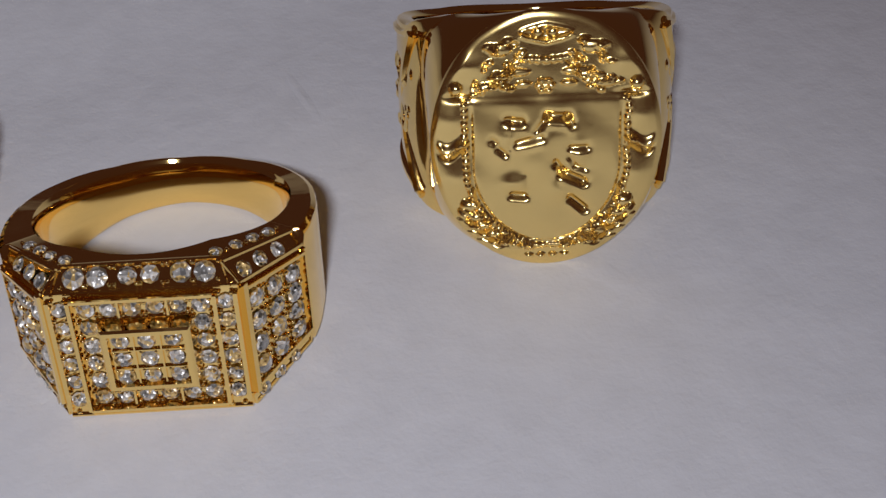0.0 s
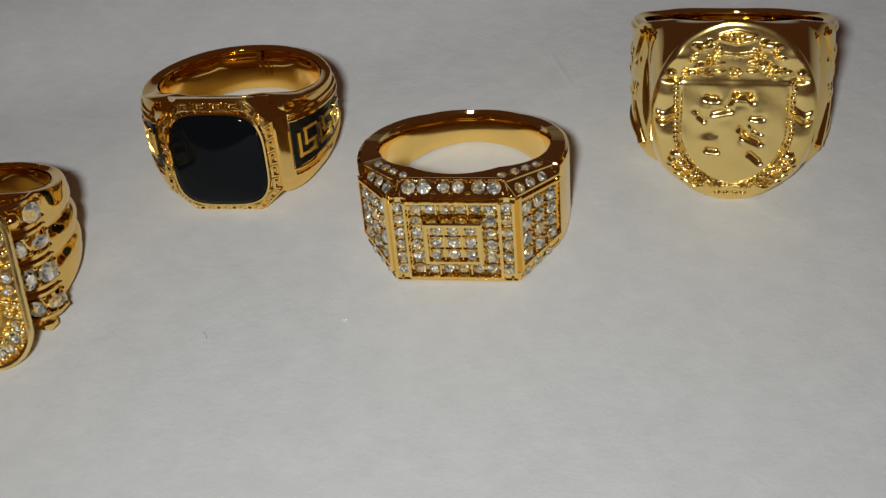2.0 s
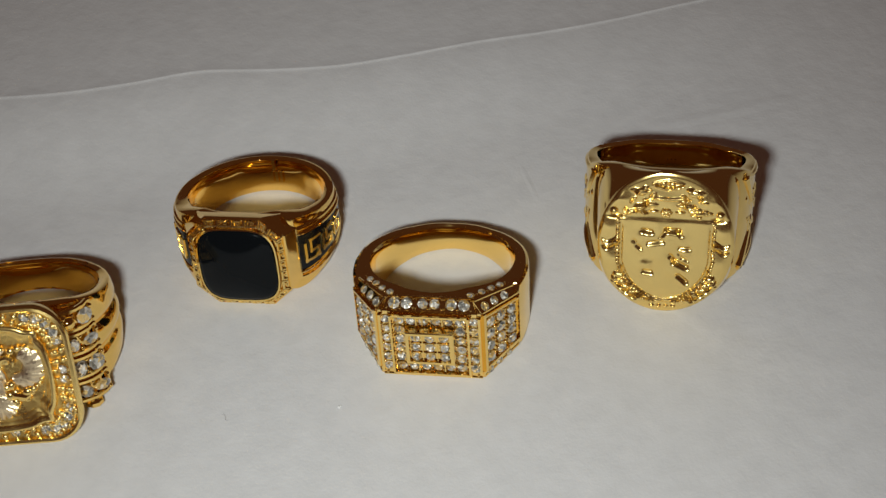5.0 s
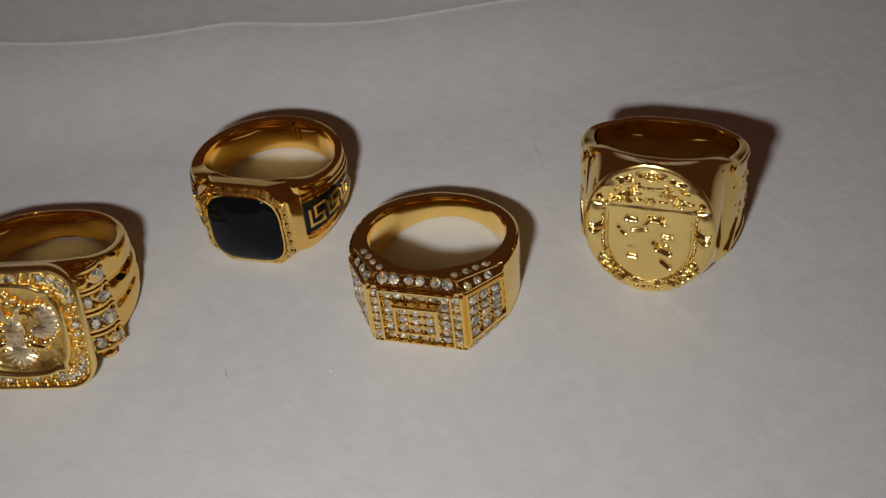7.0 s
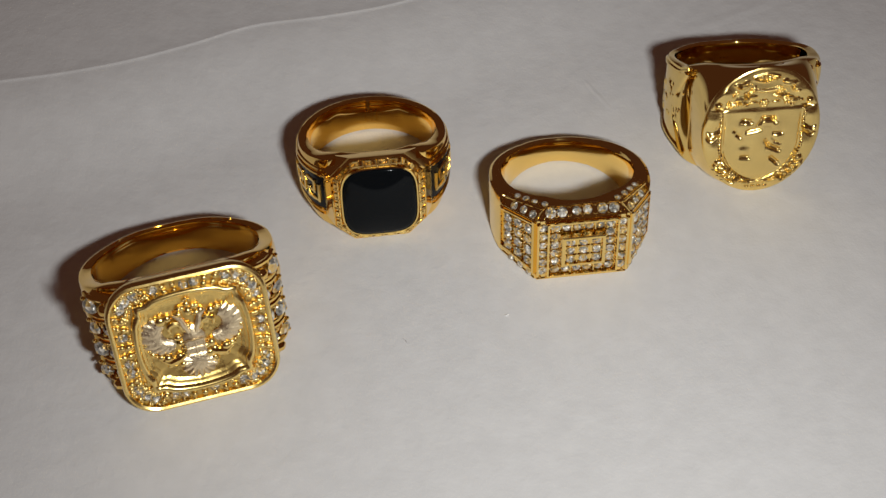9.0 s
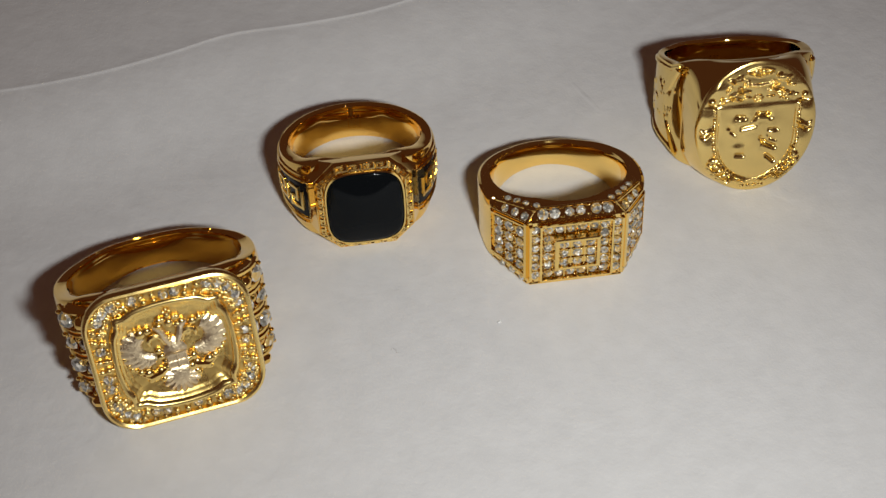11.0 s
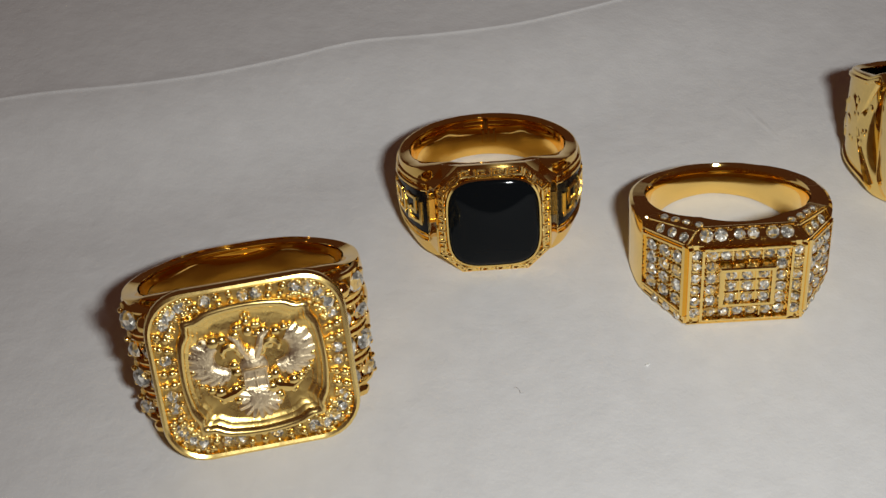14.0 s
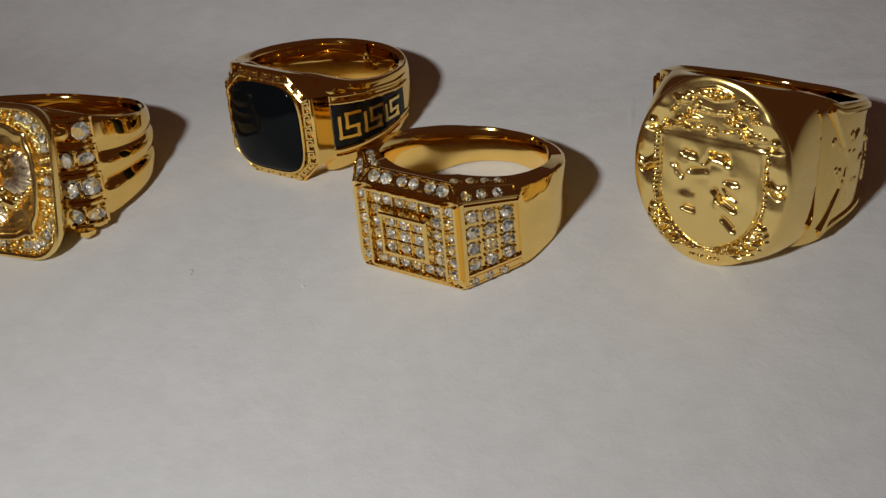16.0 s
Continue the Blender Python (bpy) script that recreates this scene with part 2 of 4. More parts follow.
def gem(parent, place, normal, r, mesh=None, name="crystal", tilt=0.14, label=""):
    """Sets one stone at a place (millimetres) that looks along normal."""
    n = Vector(normal).normalized()
    n = (n + Vector((chance.uniform(-tilt, tilt), chance.uniform(-tilt, tilt), chance.uniform(-tilt, tilt)))).normalized()
    ob = new(name, mesh or ROUND_GEM)
    ob.parent = parent
    turn = n.to_track_quat("Z", "Y").to_matrix().to_4x4()
    ob.matrix_basis = Matrix.Translation(Vector(place) * MM) @ turn @ Matrix.Rotation(chance.uniform(0, 6.28), 4, "Z") @ Matrix.Diagonal((r * MM, r * MM, r * MM, 1))
    return tagged(ob, label=label)


def ring_thing(label, x, y, az, front, back, high, low, lift=0.0):
    """The Empty of a ring that lies on its side, face turned to az degrees: it rests on the foot of its head and on the back of its band."""
    lean = math.atan2(high - low, front + back)
    rise = back * math.sin(lean) + low * math.cos(lean) + lift
    base = new("finger_ring", None)
    base.empty_display_size = 0.01
    base.matrix_world = Matrix.Translation((x * 0.01, y * 0.01, rise * MM)) @ Matrix.Rotation(radians(az), 4, "Z") @ Matrix.Rotation(-lean, 4, "X")
    return tagged(base, label=label, category="ring", group="gold rings on the paper")


def around(angle, r, z):
    """A place at an angle from the ring's face (degrees, to its right), r from the axis."""
    a = radians(angle)
    return Vector((r * math.sin(a), -r * math.cos(a), z))


def wrap(angle):
    return (angle + 180.0) % 360.0 - 180.0


# ---- the paper ----
def crease_line(x):
    """Where the long fold in the paper runs, in centimetres."""
    return curve_at([(-14, 2.0), (-12.3, 2.59), (-10.3, 3.21), (-9.3, 3.5), (-8.3, 3.69), (-7.3, 3.96), (-6.3, 4.35), (-5.3, 4.79), (-4.3, 4.97), (-3.3, 5.22), (-2.3, 5.63), (-1.3, 6.08), (-0.3, 6.45), (0.7, 6.91), (1.7, 7.45), (3.7, 8.42), (12, 12.4)], x)


def paper_height(x, y, off):
    """Millimetres: soft swells, the fold, and level places for the rings."""
    swell = 0.9 * noise.noise((x * 0.09, y * 0.09, 3.1)) + 0.25 * noise.noise((x * 0.3, y * 0.3, 8.7))
    calm = 1.0 - math.exp(-(((x + 2.0) / 6.5) ** 4 + ((y - 1.0) / 4.0) ** 4))
    fold = 0.13 * (math.exp(-((off / 0.035) ** 2)) if off < 0 else math.exp(-off / 0.16)) + 0.10 * math.exp(-abs(off) / 0.6)
    # towards the fold the sheet rises from the table
    lift = 3.3 - 0.34 * (max(-13.0, min(6.0, x)) + 4.2)
    return swell * calm + fold - 0.04 + lift * (0.8 * ease((off + 2.4) / 2.4) + 0.2 * min(1.0, max(0.0, (off + 2.2) / 2.2)) ** 1.5) + 0.35 * min(6.0, max(0.0, off))


def build_paper():
    xs = [-50, -38, -29] + [-22 + 0.25 * k for k in range(177)] + [29, 38, 50]
    steps = sorted({round(s * v, 4) for s in (-1, 1) for v in (0, 0.01, 0.02, 0.03, 0.045, 0.06, 0.08, 0.11, 0.15, 0.2, 0.3, 0.4, 0.6, 0.8)})
    vs = [-50, -34] + [-26 + 0.3 * k for k in range(84)] + steps + [1.1 + 0.3 * k for k in range(60)] + [28, 45]
    geo = Geo()
    rows = []
    for x in xs:
        row = []
        for v in vs:
            fade = math.exp(-((v / 20.0) ** 2)) * math.exp(-((x / 30.0) ** 4))
            y = v + 5.0 + (crease_line(max(-14, min(12, x))) - 5.0) * fade
            far = math.exp(-((x / 40.0) ** 4 + (y / 40.0) ** 4))
            row.append((x * 10, y * 10, paper_height(x, y, v) * far))
        rows.append(row)
    geo.grid(rows)
    me = geo.mesh("paper_sheet", 0)
    me.shade_smooth()
    me.materials.append(PAPER)
    return tagged(new("paper_sheet", me), label="large white paper sheet with a long fold", category="paper", kind="structure")


build_paper()


# ---- band shared by the rings ----
def build_band(section, steps=160):
    """Lofts section(angle) -> points (r, z) round the finger hole."""
    geo = Geo()
    rows = []
    for k in range(steps):
        angle = wrap(360.0 * k / steps)
        rows.append([around(angle, r, z) for r, z in section(angle)])
    return geo.grid(rows, around=True, along=True)


def soft_section(inner, outer, top_in, top_out, edge, bulge=0.0, lobes=None, n=8, scoop=0.0, fit=0.45):
    """A band's cut: flat inside, rounded edges, a slightly domed outside."""
    wall = inner + fit
    pts = [(wall, -top_in + edge)] + [(inner + fit * abs(t) ** 2.2 + scoop * (1 - t * t) ** 2, t * (top_in - edge) * 0.96) for t in (-1, -0.86, -0.7, -0.5, -0.25, 0, 0.25, 0.5, 0.7, 0.86, 1)] + [(wall, top_in - edge), (wall + 0.3 * edge, top_in - 0.3 * edge), (wall + edge, top_in)]
    pts += [(outer - edge, top_out), (outer - 0.3 * edge, top_out - 0.3 * edge)]
    for k in range(n + 1):
        t = 1 - 2 * k / n
        z = (top_out - edge) * t
        pts.append((outer + bulge * (1 - t * t) + (lobes(t) if lobes else 0.0), z))
    pts += [(outer - 0.3 * edge, -top_out + 0.3 * edge), (outer - edge, -top_out)]
    pts += [(wall + edge, -top_in), (wall + 0.3 * edge, -top_in + 0.3 * edge)]
    return pts


# ---- ring with a stepped square head full of crystals ----
def build_pave_ring():
    front = 12.0
    bore = [(0, 9.3), (45, 8.95), (90, 8.6), (130, 8.55), (180, 8.75)]
    ring = ring_thing("yellow gold band ring with stepped square head paved with clear crystals", *PAVE_AT, 11.9, 10.0, 5.9, 2.0)
    outline = [(0.0, -12.0, 4.6, 6.0, 1.4), (6.3, -12.0, 4.6, 6.0, 1.4), (10.3, -6.3, 3.7, 4.8, 0.65), (10.42, -6.1, 4.45, 4.75, 0.28), (11.0, -3.2, 4.0, 4.3, 0.28), (11.0, 0.0, 3.5, 3.8, 0.28), (9.3, 5.3, 2.5, 2.8, 0.28), (5.3, 8.7, 1.95, 2.2, 0.28), (0.0, 10.0, 1.75, 2.0, 0.28)]
    angles = [math.degrees(math.atan2(x, -y)) for x, y, *_ in outline]

    def station(angle):
        a = abs(angle)
        k = max(n for n in range(len(outline) - 1) if angles[n] <= a + 1e-6)
        ta, tb = angles[k], angles[k + 1]
        (xa, ya, *pa), (xb, yb, *pb) = outline[k], outline[k + 1]
        t = (a - ta) / (tb - ta)
        if k < 2:
            # straight walls of the head
            s, c = math.sin(radians(a)), -math.cos(radians(a))
            r = abs((xa * (yb - ya) - ya * (xb - xa)) / (s * (yb - ya) - c * (xb - xa)))
        else:
            ra, rb = math.hypot(xa, ya), math.hypot(xb, yb)
            r = mixed(ra, rb, t)
        return [r] + [mixed(u, v, t) for u, v in zip(pa, pb)]

    def cut(angle):
        r, face, rim, inset = station(angle)
        e = 0.22
        hole = curve_at(bore, abs(angle))
        half = [(hole, 0.0), (hole + 0.02, 0.3 * rim), (hole + 0.08, 0.5 * rim), (hole + 0.18, 0.7 * rim), (hole + 0.32, 0.87 * rim), (hole + 0.46, rim - e), (hole + 0.46 + 0.6 * e, rim), (r - inset - e * 0.6, rim), (r - inset, rim - e * 0.4), (r - e * 0.3, face + e * 0.4), (r, face - e * 0.6), (r, 0.0)]
        low = rim * mixed(1.0, 0.95, min(1.0, max(0.0, (inset - 0.3) / 0.3)))
        below = [(r, -low + 0.25), (r - 0.22, -low)] + [(q, -z * low / rim) for q, z in reversed(half[1:7])]
        return half + below

    geo = Geo()
    marks = sorted(set([k * 1.25 for k in range(-144, 144)] + [s * a for s in (-1, 1) for a in angles[1:4]]))
    geo.grid([[around(a, q, z) for q, z in cut(a)] for a in marks], around=True, along=True)
    part("band", geo, GOLD, ring, smooth=28)

    def flat(u, v, n):
        """A place on the square face, whose middle lies a little low."""
        return Vector((u, -front - n, v - 0.35))

    # outer uprights, middle frame
    for s in (-1, 1):
        part("upright", Geo().bar(flat, (s * 6.12, -4.3), (s * 6.12, 4.3), 0.42, -0.1, 0.46), GOLD, ring)
        part("frame_bar", Geo().bar(flat, (s * 4.75, -4.35), (s * 4.75, 4.35), 0.38, -0.1, 0.66), GOLD, ring)
        part("frame_bar", Geo().bar(flat, (-4.5, s * 4.55), (4.5, s * 4.55), 0.32, -0.1, 0.64), GOLD, ring)
        # cross bars between the bottom and top cells
        for u in (-1.6, 1.6):
            part("cross_bar", Geo().bar(flat, (u, s * 3.2), (u, s * 4.3), 0.22, -0.1, 0.4), GOLD, ring)
    box = Geo()
    half, tall = 2.95, 2.5
    rows = []
    for grow, out in ((0.25, 0.0), (0.05, 1.05), (-0.12, 1.2), (-0.42, 1.2), (-0.5, 0.8)):
        w, t = half + grow, tall + grow
        rows.append([flat(u, v, out) for u, v in ((-w, -t), (w, -t), (w, t), (-w, t))])
    box.grid(rows, around=True)
    box.add(rows[-1], [(0, 1, 2, 3)])
    raised = part("raised_box", box, GOLD, ring, smooth=25)
    for k in (-0.83, 0.83):
        part("cell_bar", Geo().bar(lambda u, v, n: flat(u, v, 0.8 + n), (k * 1.07, -2.0), (k * 1.07, 2.0), 0.16, -0.05, 0.22), GOLD, raised)
        part("cell_bar", Geo().bar(lambda u, v, n: flat(u, v, 0.8 + n), (-2.3, k * 0.9), (2.3, k * 0.9), 0.16, -0.05, 0.2), GOLD, raised)

    grains = Geo()
    face = (0, -1, 0)
    for i in range(3):
        for j in range(3):
            gem(ring, flat((i - 1) * 1.76, (j - 1) * 1.48, 0.86), face, 0.64)
            for d in (-0.5, 0.5):
                grains.bead(flat((i - 1) * 1.76 + d, (j - 1) * 1.48 + 0.62, 0.95), 0.14)
    for i in range(6):
        for j in range(6):
            if i in (0, 5) or j in (0, 5):
                u, v = (i - 2.5) * 1.5, (j - 2.5) * 1.46
                gem(ring, flat(u, v, 0.14), face, 0.64)
                for d in (-0.6, 0.6):
                    grains.bead(flat(u + d, v + 0.48, 0.22), 0.18)
                    grains.bead(flat(u + d, v - 0.48, 0.2), 0.15)
    for s in (-1, 1):
        for j in range(6):
            v = (j - 2.5) * 1.5
            gem(ring, flat(s * 5.42, v, 0.14), face, 0.62)
            for d in (-0.42, 0.42):
                grains.bead(flat(s * 5.45 + d, v + 0.75, 0.22), 0.16)
    # sloping strip above the face, a row of grains below it
    part("strip_bar", Geo().tube([(-5.3, -10.72, 5.95), (5.3, -10.72, 5.95)], 0.15, 6), GOLD, ring)
    part("strip_bar", Geo().tube([(-5.9, -11.98, 4.62), (5.9, -11.98, 4.62)], 0.14, 6), GOLD, ring)
    part("strip_bar", Geo().tube([(-6.2, -12.02, -5.5), (6.2, -12.02, -5.5)], 0.16, 6), GOLD, ring)
    for u in (-5.3, 5.3):
        part("strip_bar", Geo().tube([(u, -10.72, 5.95), (u * 1.1, -11.95, 4.75)], 0.15, 6), GOLD, ring)
    for u, r in ((-4.35, 0.78), (-2.8, 0.76), (-0.8, 0.66), (0.65, 0.66), (2.65, 0.76), (4.25, 0.78)):
        gem(ring, (u, -11.28, 5.32), (0, -0.707, 0.707), r)
        for d in (-0.85, 0.85):
            grains.bead((u + d, -11.75, 4.95), 0.17)
            grains.bead((u + d, -10.9, 5.82), 0.17)
    for k in range(13):
        grains.bead((-5.7 + 0.95 * k, -12.05, -5.25), 0.2)
    # side wings
    for s in (-1, 1):
        start, end = Vector((6.3, -12.0, 0)), Vector((10.3, -6.3, 0))
        way = (end - start).normalized()
        out = Vector((way.y, -way.x, 0))
        span = (end - start).length

        def wing(u, v, n, s=s, start=start, way=way, out=out):
            p = start + way * u + out * n
            return Vector((p.x * s, p.y, v))

        norm = (out.x * s, out.y, 0)
        for w in (-1, 1):
            low_edge = [wing(span * t, w * mixed(4.65, 3.75, t), 0.0) for t in (0.03, 0.25, 0.5, 0.75, 0.95)]
            high_edge = [wing(span * t, mixed(5.9, 4.7, t), -mixed(1.3, 0.58, t)) if w > 0 else wing(span * t, -mixed(5.55, 4.4, t), -0.02) for t in (0.03, 0.25, 0.5, 0.75, 0.95)]
            part("strip_bar", Geo().tube(low_edge, 0.17, 6), GOLD, ring)
            part("strip_bar", Geo().tube(high_edge, 0.15, 6), GOLD, ring)
            for k in (0, 4):
                part("strip_bar", Geo().tube([low_edge[k], high_edge[k]], 0.14, 6), GOLD, ring)
        lower = lambda u: mixed(4.45, 3.55, u / span)  # noqa: E731
        for w in (-1, 1):
            part("wing_bar", Geo().bar(wing, (0.7, w * lower(0.5) * 0.92), (span - 0.5, w * lower(span) * 0.92), 0.34, -0.1, 0.4), GOLD, ring)
        part("wing_bar", Geo().bar(wing, (0.35, -4.2), (0.35, 4.2), 0.6, -0.1, 0.4), GOLD, ring)
        part("wing_bar", Geo().bar(wing, (span - 0.2, -3.4), (span - 0.2, 3.4), 0.3, -0.1, 0.3), GOLD, ring)
        for i in range(3):
            for j in range(4):
                u = 1.42 + i * 1.95
                v = (j - 1.5) * 1.72 * mixed(1.08, 0.92, i / 2) - 0.1
                gem(ring, wing(u, v, 0.16), norm, 0.76)
                for d, e in ((0.72, 0.5), (-0.72, 0.5), (0.6, -0.6), (-0.6, -0.6)):
                    grains.bead(wing(u + d, v + e, 0.16), chance.uniform(0.16, 0.22))
            for w in (-1, 1):
                u = 1.2 + i * 1.75
                gem(ring, wing(u, w * (lower(u) + 0.6), -0.42 if w > 0 else 0.1), (norm[0], norm[1], 0.9 if w > 0 else 0.0), 0.66 if w > 0 else 0.56)
        # crystals on the upper and lower rim at the shoulder
        for w in (-1, 1):
            for i, angle in enumerate((26.0, 34.0, 42.0, 50.0)):
                z = station(angle)[2]
                deep = station(angle)[0] - station(angle)[3] - 0.72
                gem(ring, around(s * angle, deep, w * (z + 0.02) if w > 0 else -0.95 * z), (0, 0, w), 0.5)
                grains.bead(around(s * (angle + 3.5), deep + 0.2, w * z if w > 0 else -0.95 * z), 0.16)
    part("grain_setting", grains, GOLD, ring, kind="stuff")


PAVE_AT = (-0.76, 1.13, 4.8)
build_pave_ring()


# ---- ring with a black cushion stone and key-pattern sides ----
def build_onyx_ring():
    inner = 8.75
    ring = ring_thing("yellow gold signet ring with black cushion stone and key pattern", *ONYX_AT, 11.3, 10.1, 6.9, 2.8)
    radius = [(0, 9.4), (26, 9.8), (38, 11.3), (44, 11.4), (60, 11.1), (90, 10.5), (130, 10.2), (180, 10.1)]
    height = [(0, 6.1), (30, 6.0), (40, 5.7), (60, 4.7), (90, 3.8), (130, 3.1), (180, 2.8)]
    rim = [(0, 6.05), (30, 5.9), (40, 5.5), (60, 4.5), (90, 3.6), (130, 2.95), (180, 2.7)]

    def outer(angle):
        return curve_at(radius, abs(angle))

    def cut(angle):
        a = abs(angle)
        hollow = 0.1 * math.exp(-(((a - 150) / 7.0) ** 2))
        hole = inner - 0.6 * math.cos(radians(min(a, 90))) ** 2
        return soft_section(hole, outer(angle), curve_at(rim, a), curve_at(height, a), 0.3, 0.15 + 0.35 * ease((a - 90) / 50), scoop=hollow, fit=0.4)

    part("band", build_band(cut, 220), GOLD_DEEP, ring, smooth=40)

    def side(s):
        def lay(u, v, n):
            return around(s * u, outer(u) + n, v)
        return lay

    def tall(u):
        return curve_at([(38, 2.75), (70, 2.2), (97, 1.6)], u)

    for s in (-1, 1):
        lay = side(s)
        panel = Geo()
        us = [39.5 + 2.5 * k for k in range(24)]
        rows = []
        for u in us:
            t = tall(u)
            rows.append([lay(u, v * t, 0.3 if abs(v) < 1 else 0.0) for v in (-1.0, -0.97, -0.5, 0, 0.5, 0.97, 1.0)])
        panel.grid(rows)
        panel.add(rows[0], [tuple(range(7))])
        panel.add(rows[-1], [tuple(range(7))])
        part("enamel_panel", panel, ENAMEL, ring, "black enamel inlay")
        for w in (-1, 1):
            for more, r in ((0.24, 0.25), (1.05, 0.3)):
                ridge = Geo().tube([lay(u, w * (tall(u) + more), 0.2 - 0.16 * (more > 0.5) - 0.2 * (u < 39)) for u in [38.0] + us + [101, 106]], [0.06, 0.6 * r] + [r] * (len(us) - 1) + [0.8 * r, 0.3 * r], 8)
                part("side_ridge", ridge, GOLD_DEEP, ring)
        edge = Geo().bar(lambda u, v, n, lay=lay: lay(u * 5.0, v, n), (37.6 / 5.0, -3.3), (37.6 / 5.0, 3.3), 1.1, -0.3, 0.3, 0.85)
        part("panel_edge", edge, GOLD, ring)
        for k in range(3):
            u0 = 50.0 + k * 15.8
            h = tall(u0 + 3) * 0.56
            key = Geo()
            path = [(1.25, h), (-0.35, h), (-0.35, -0.15 * h), (0.95, -0.15 * h), (0.95, -h), (-1.2, -h), (-1.2, 0.75 * h)]
            for (ua, va), (ub, vb) in zip(path, path[1:]):
                # the bar works in millimetres: 5 degrees are about a millimetre
                key.bar(lambda u, v, n, lay=lay: lay(u * 5.0, v, n), (u0 / 5.0 + ua, va), (u0 / 5.0 + ub, vb), 0.5, 0.2, 0.56)
            part("key_motif", key, GOLD_SATIN, ring)

    # bezel: an eight-sided plate with a sloping border
    def plate(w, h, c, y):
        pts = [(w, -h + c), (w, h - c), (w - c, h), (-w + c, h), (-w, h - c), (-w, -h + c), (-w + c, -h), (w - c, -h)]
        return [Vector((x, y, z)) for x, z in pts]

    bezel = Geo()
    rows = [plate(7.5, 5.9, 2.0, -8.3), plate(7.55, 6.0, 2.05, -8.6), plate(6.55, 6.95, 2.75, -10.75), plate(6.5, 7.0, 2.75, -11.0), plate(6.3, 6.8, 2.65, -11.12), plate(6.15, 6.65, 2.6, -10.85), plate(5.45, 5.75, 2.0, -11.35), plate(5.2, 5.5, 1.9, -11.45)]
    bezel.grid(rows, around=True)
    bezel.add(rows[-1], [tuple(range(8))])
    part("bezel", bezel, GOLD_DEEP, ring, smooth=25)
    rim_a, rim_b = plate(6.18, 6.68, 2.6, -10.98), plate(5.5, 5.85, 2.05, -11.48)
    beads = Geo()
    for k in range(8):
        a0, a1, b0, b1 = rim_a[k], rim_a[(k + 1) % 8], rim_b[k], rim_b[(k + 1) % 8]
        length = (a1 - a0).length
        count = max(2, round(length / 1.65))

        def lay(u, v, n, a0=a0, a1=a1, b0=b0, b1=b1, length=length):
            t = min(1.0, max(0.0, u / length))
            return a0.lerp(a1, t).lerp(b0.lerp(b1, t), v) + Vector((0, -n, 0))

        for j in range(count):
            u0, u1 = length * (j + 0.1) / count, length * (j + 0.9) / count
            um, uq = mixed(u0, u1, 0.45), mixed(u0, u1, 0.72)
            key = Geo()
            path = [(u0, 0.08), (u0, 0.86), (u1, 0.86), (u1, 0.2), (um, 0.2), (um, 0.52), (uq, 0.52)]
            for (p, q), (r, w) in zip(path, path[1:]):
                key.tube([lay(p, q, 0.26), lay(r, w, 0.26)], 0.16, 6)
            part("border_key", key, GOLD_SATIN, ring)
        for j in range(2 * count + 1):
            beads.bead(lay(length * j / (2 * count), 1.0, 0.22), 0.14)
    part("border_beads", beads, GOLD_SATIN, ring, kind="stuff")

    def cushion(w, h, y, power=3.6, n=64):
        pts = []
        for k in range(n):
            t = 2 * math.pi * k / n
            c, s = math.cos(t), math.sin(t)
            pts.append(Vector((w * math.copysign(abs(c) ** (2 / power), c), y, h * math.copysign(abs(s) ** (2 / power), s))))
        return pts

    collar = Geo()
    rows = [cushion(5.4, 5.85, -11.4), cushion(5.35, 5.8, -12.0), cushion(5.15, 5.6, -12.05), cushion(5.0, 5.45, -11.7)]
    collar.grid(rows, around=True)
    part("stone_collar", collar, GOLD, ring)
    stone = Geo()
    rows = [cushion(5.1, 5.55, -11.7), cushion(5.05, 5.5, -12.05), cushion(4.9, 5.35, -12.2)]
    for k in range(1, 13):
        q = 1 - k / 13
        rows.append(cushion(4.9 * q, 5.35 * q, -12.2 - 1.0 * (1 - q * q), mixed(3.6, 2.2, 1 - q)))
    stone.grid(rows, around=True)
    stone.fan(rows[-1], Vector((0, -13.2, 0)))
    part("stone", stone, ONYX, ring, "glossy black domed cushion stone", smooth=60)
    for angle in (172, 176.5, 181):
        mark = Geo().bar(lambda u, v, n, angle=angle: around(angle + u * 5.5, inner - n, v), (0, -0.4), (0, 0.9), 0.45, -0.05, 0.32)
        part("inside_mark", mark, GOLD_DEEP, ring)
    # small raised bar added in place of a lamp glint on the back rim
    part("rim_glint_bar", Geo().bar(lambda u, v, n: around(179 + u * 5.5, inner - n, v), (0, 1.7), (0, 2.5), 0.8, -0.05, 0.3), GOLD, ring)


ONYX_AT = (-3.49, 1.90, 5.2)
build_onyx_ring()


# ---- oval signet ring with a shield in relief ----
SEAL_WIDE, SEAL_TALL, SEAL_AT = 8.4, 9.95, 13.3


def near_line(x, z, ax, az_, bx, bz):
    """Distance of arrays x, z from a line piece."""
    dx, dz = bx - ax, bz - az_
    t = np.clip(((x - ax) * dx + (z - az_) * dz) / max(dx * dx + dz * dz, 1e-9), 0, 1)
    return np.hypot(x - ax - t * dx, z - az_ - t * dz)


def dome(x, z, cx, cz, rx, rz):
    return np.sqrt(np.clip(1 - ((x - cx) / rx) ** 2 - ((z - cz) / rz) ** 2, 0, 1))


def soft_spot(x, z, cx, cz, rx, rz):
    return np.exp(-(((x - cx) / rx) ** 2) - ((z - cz) / rz) ** 2)


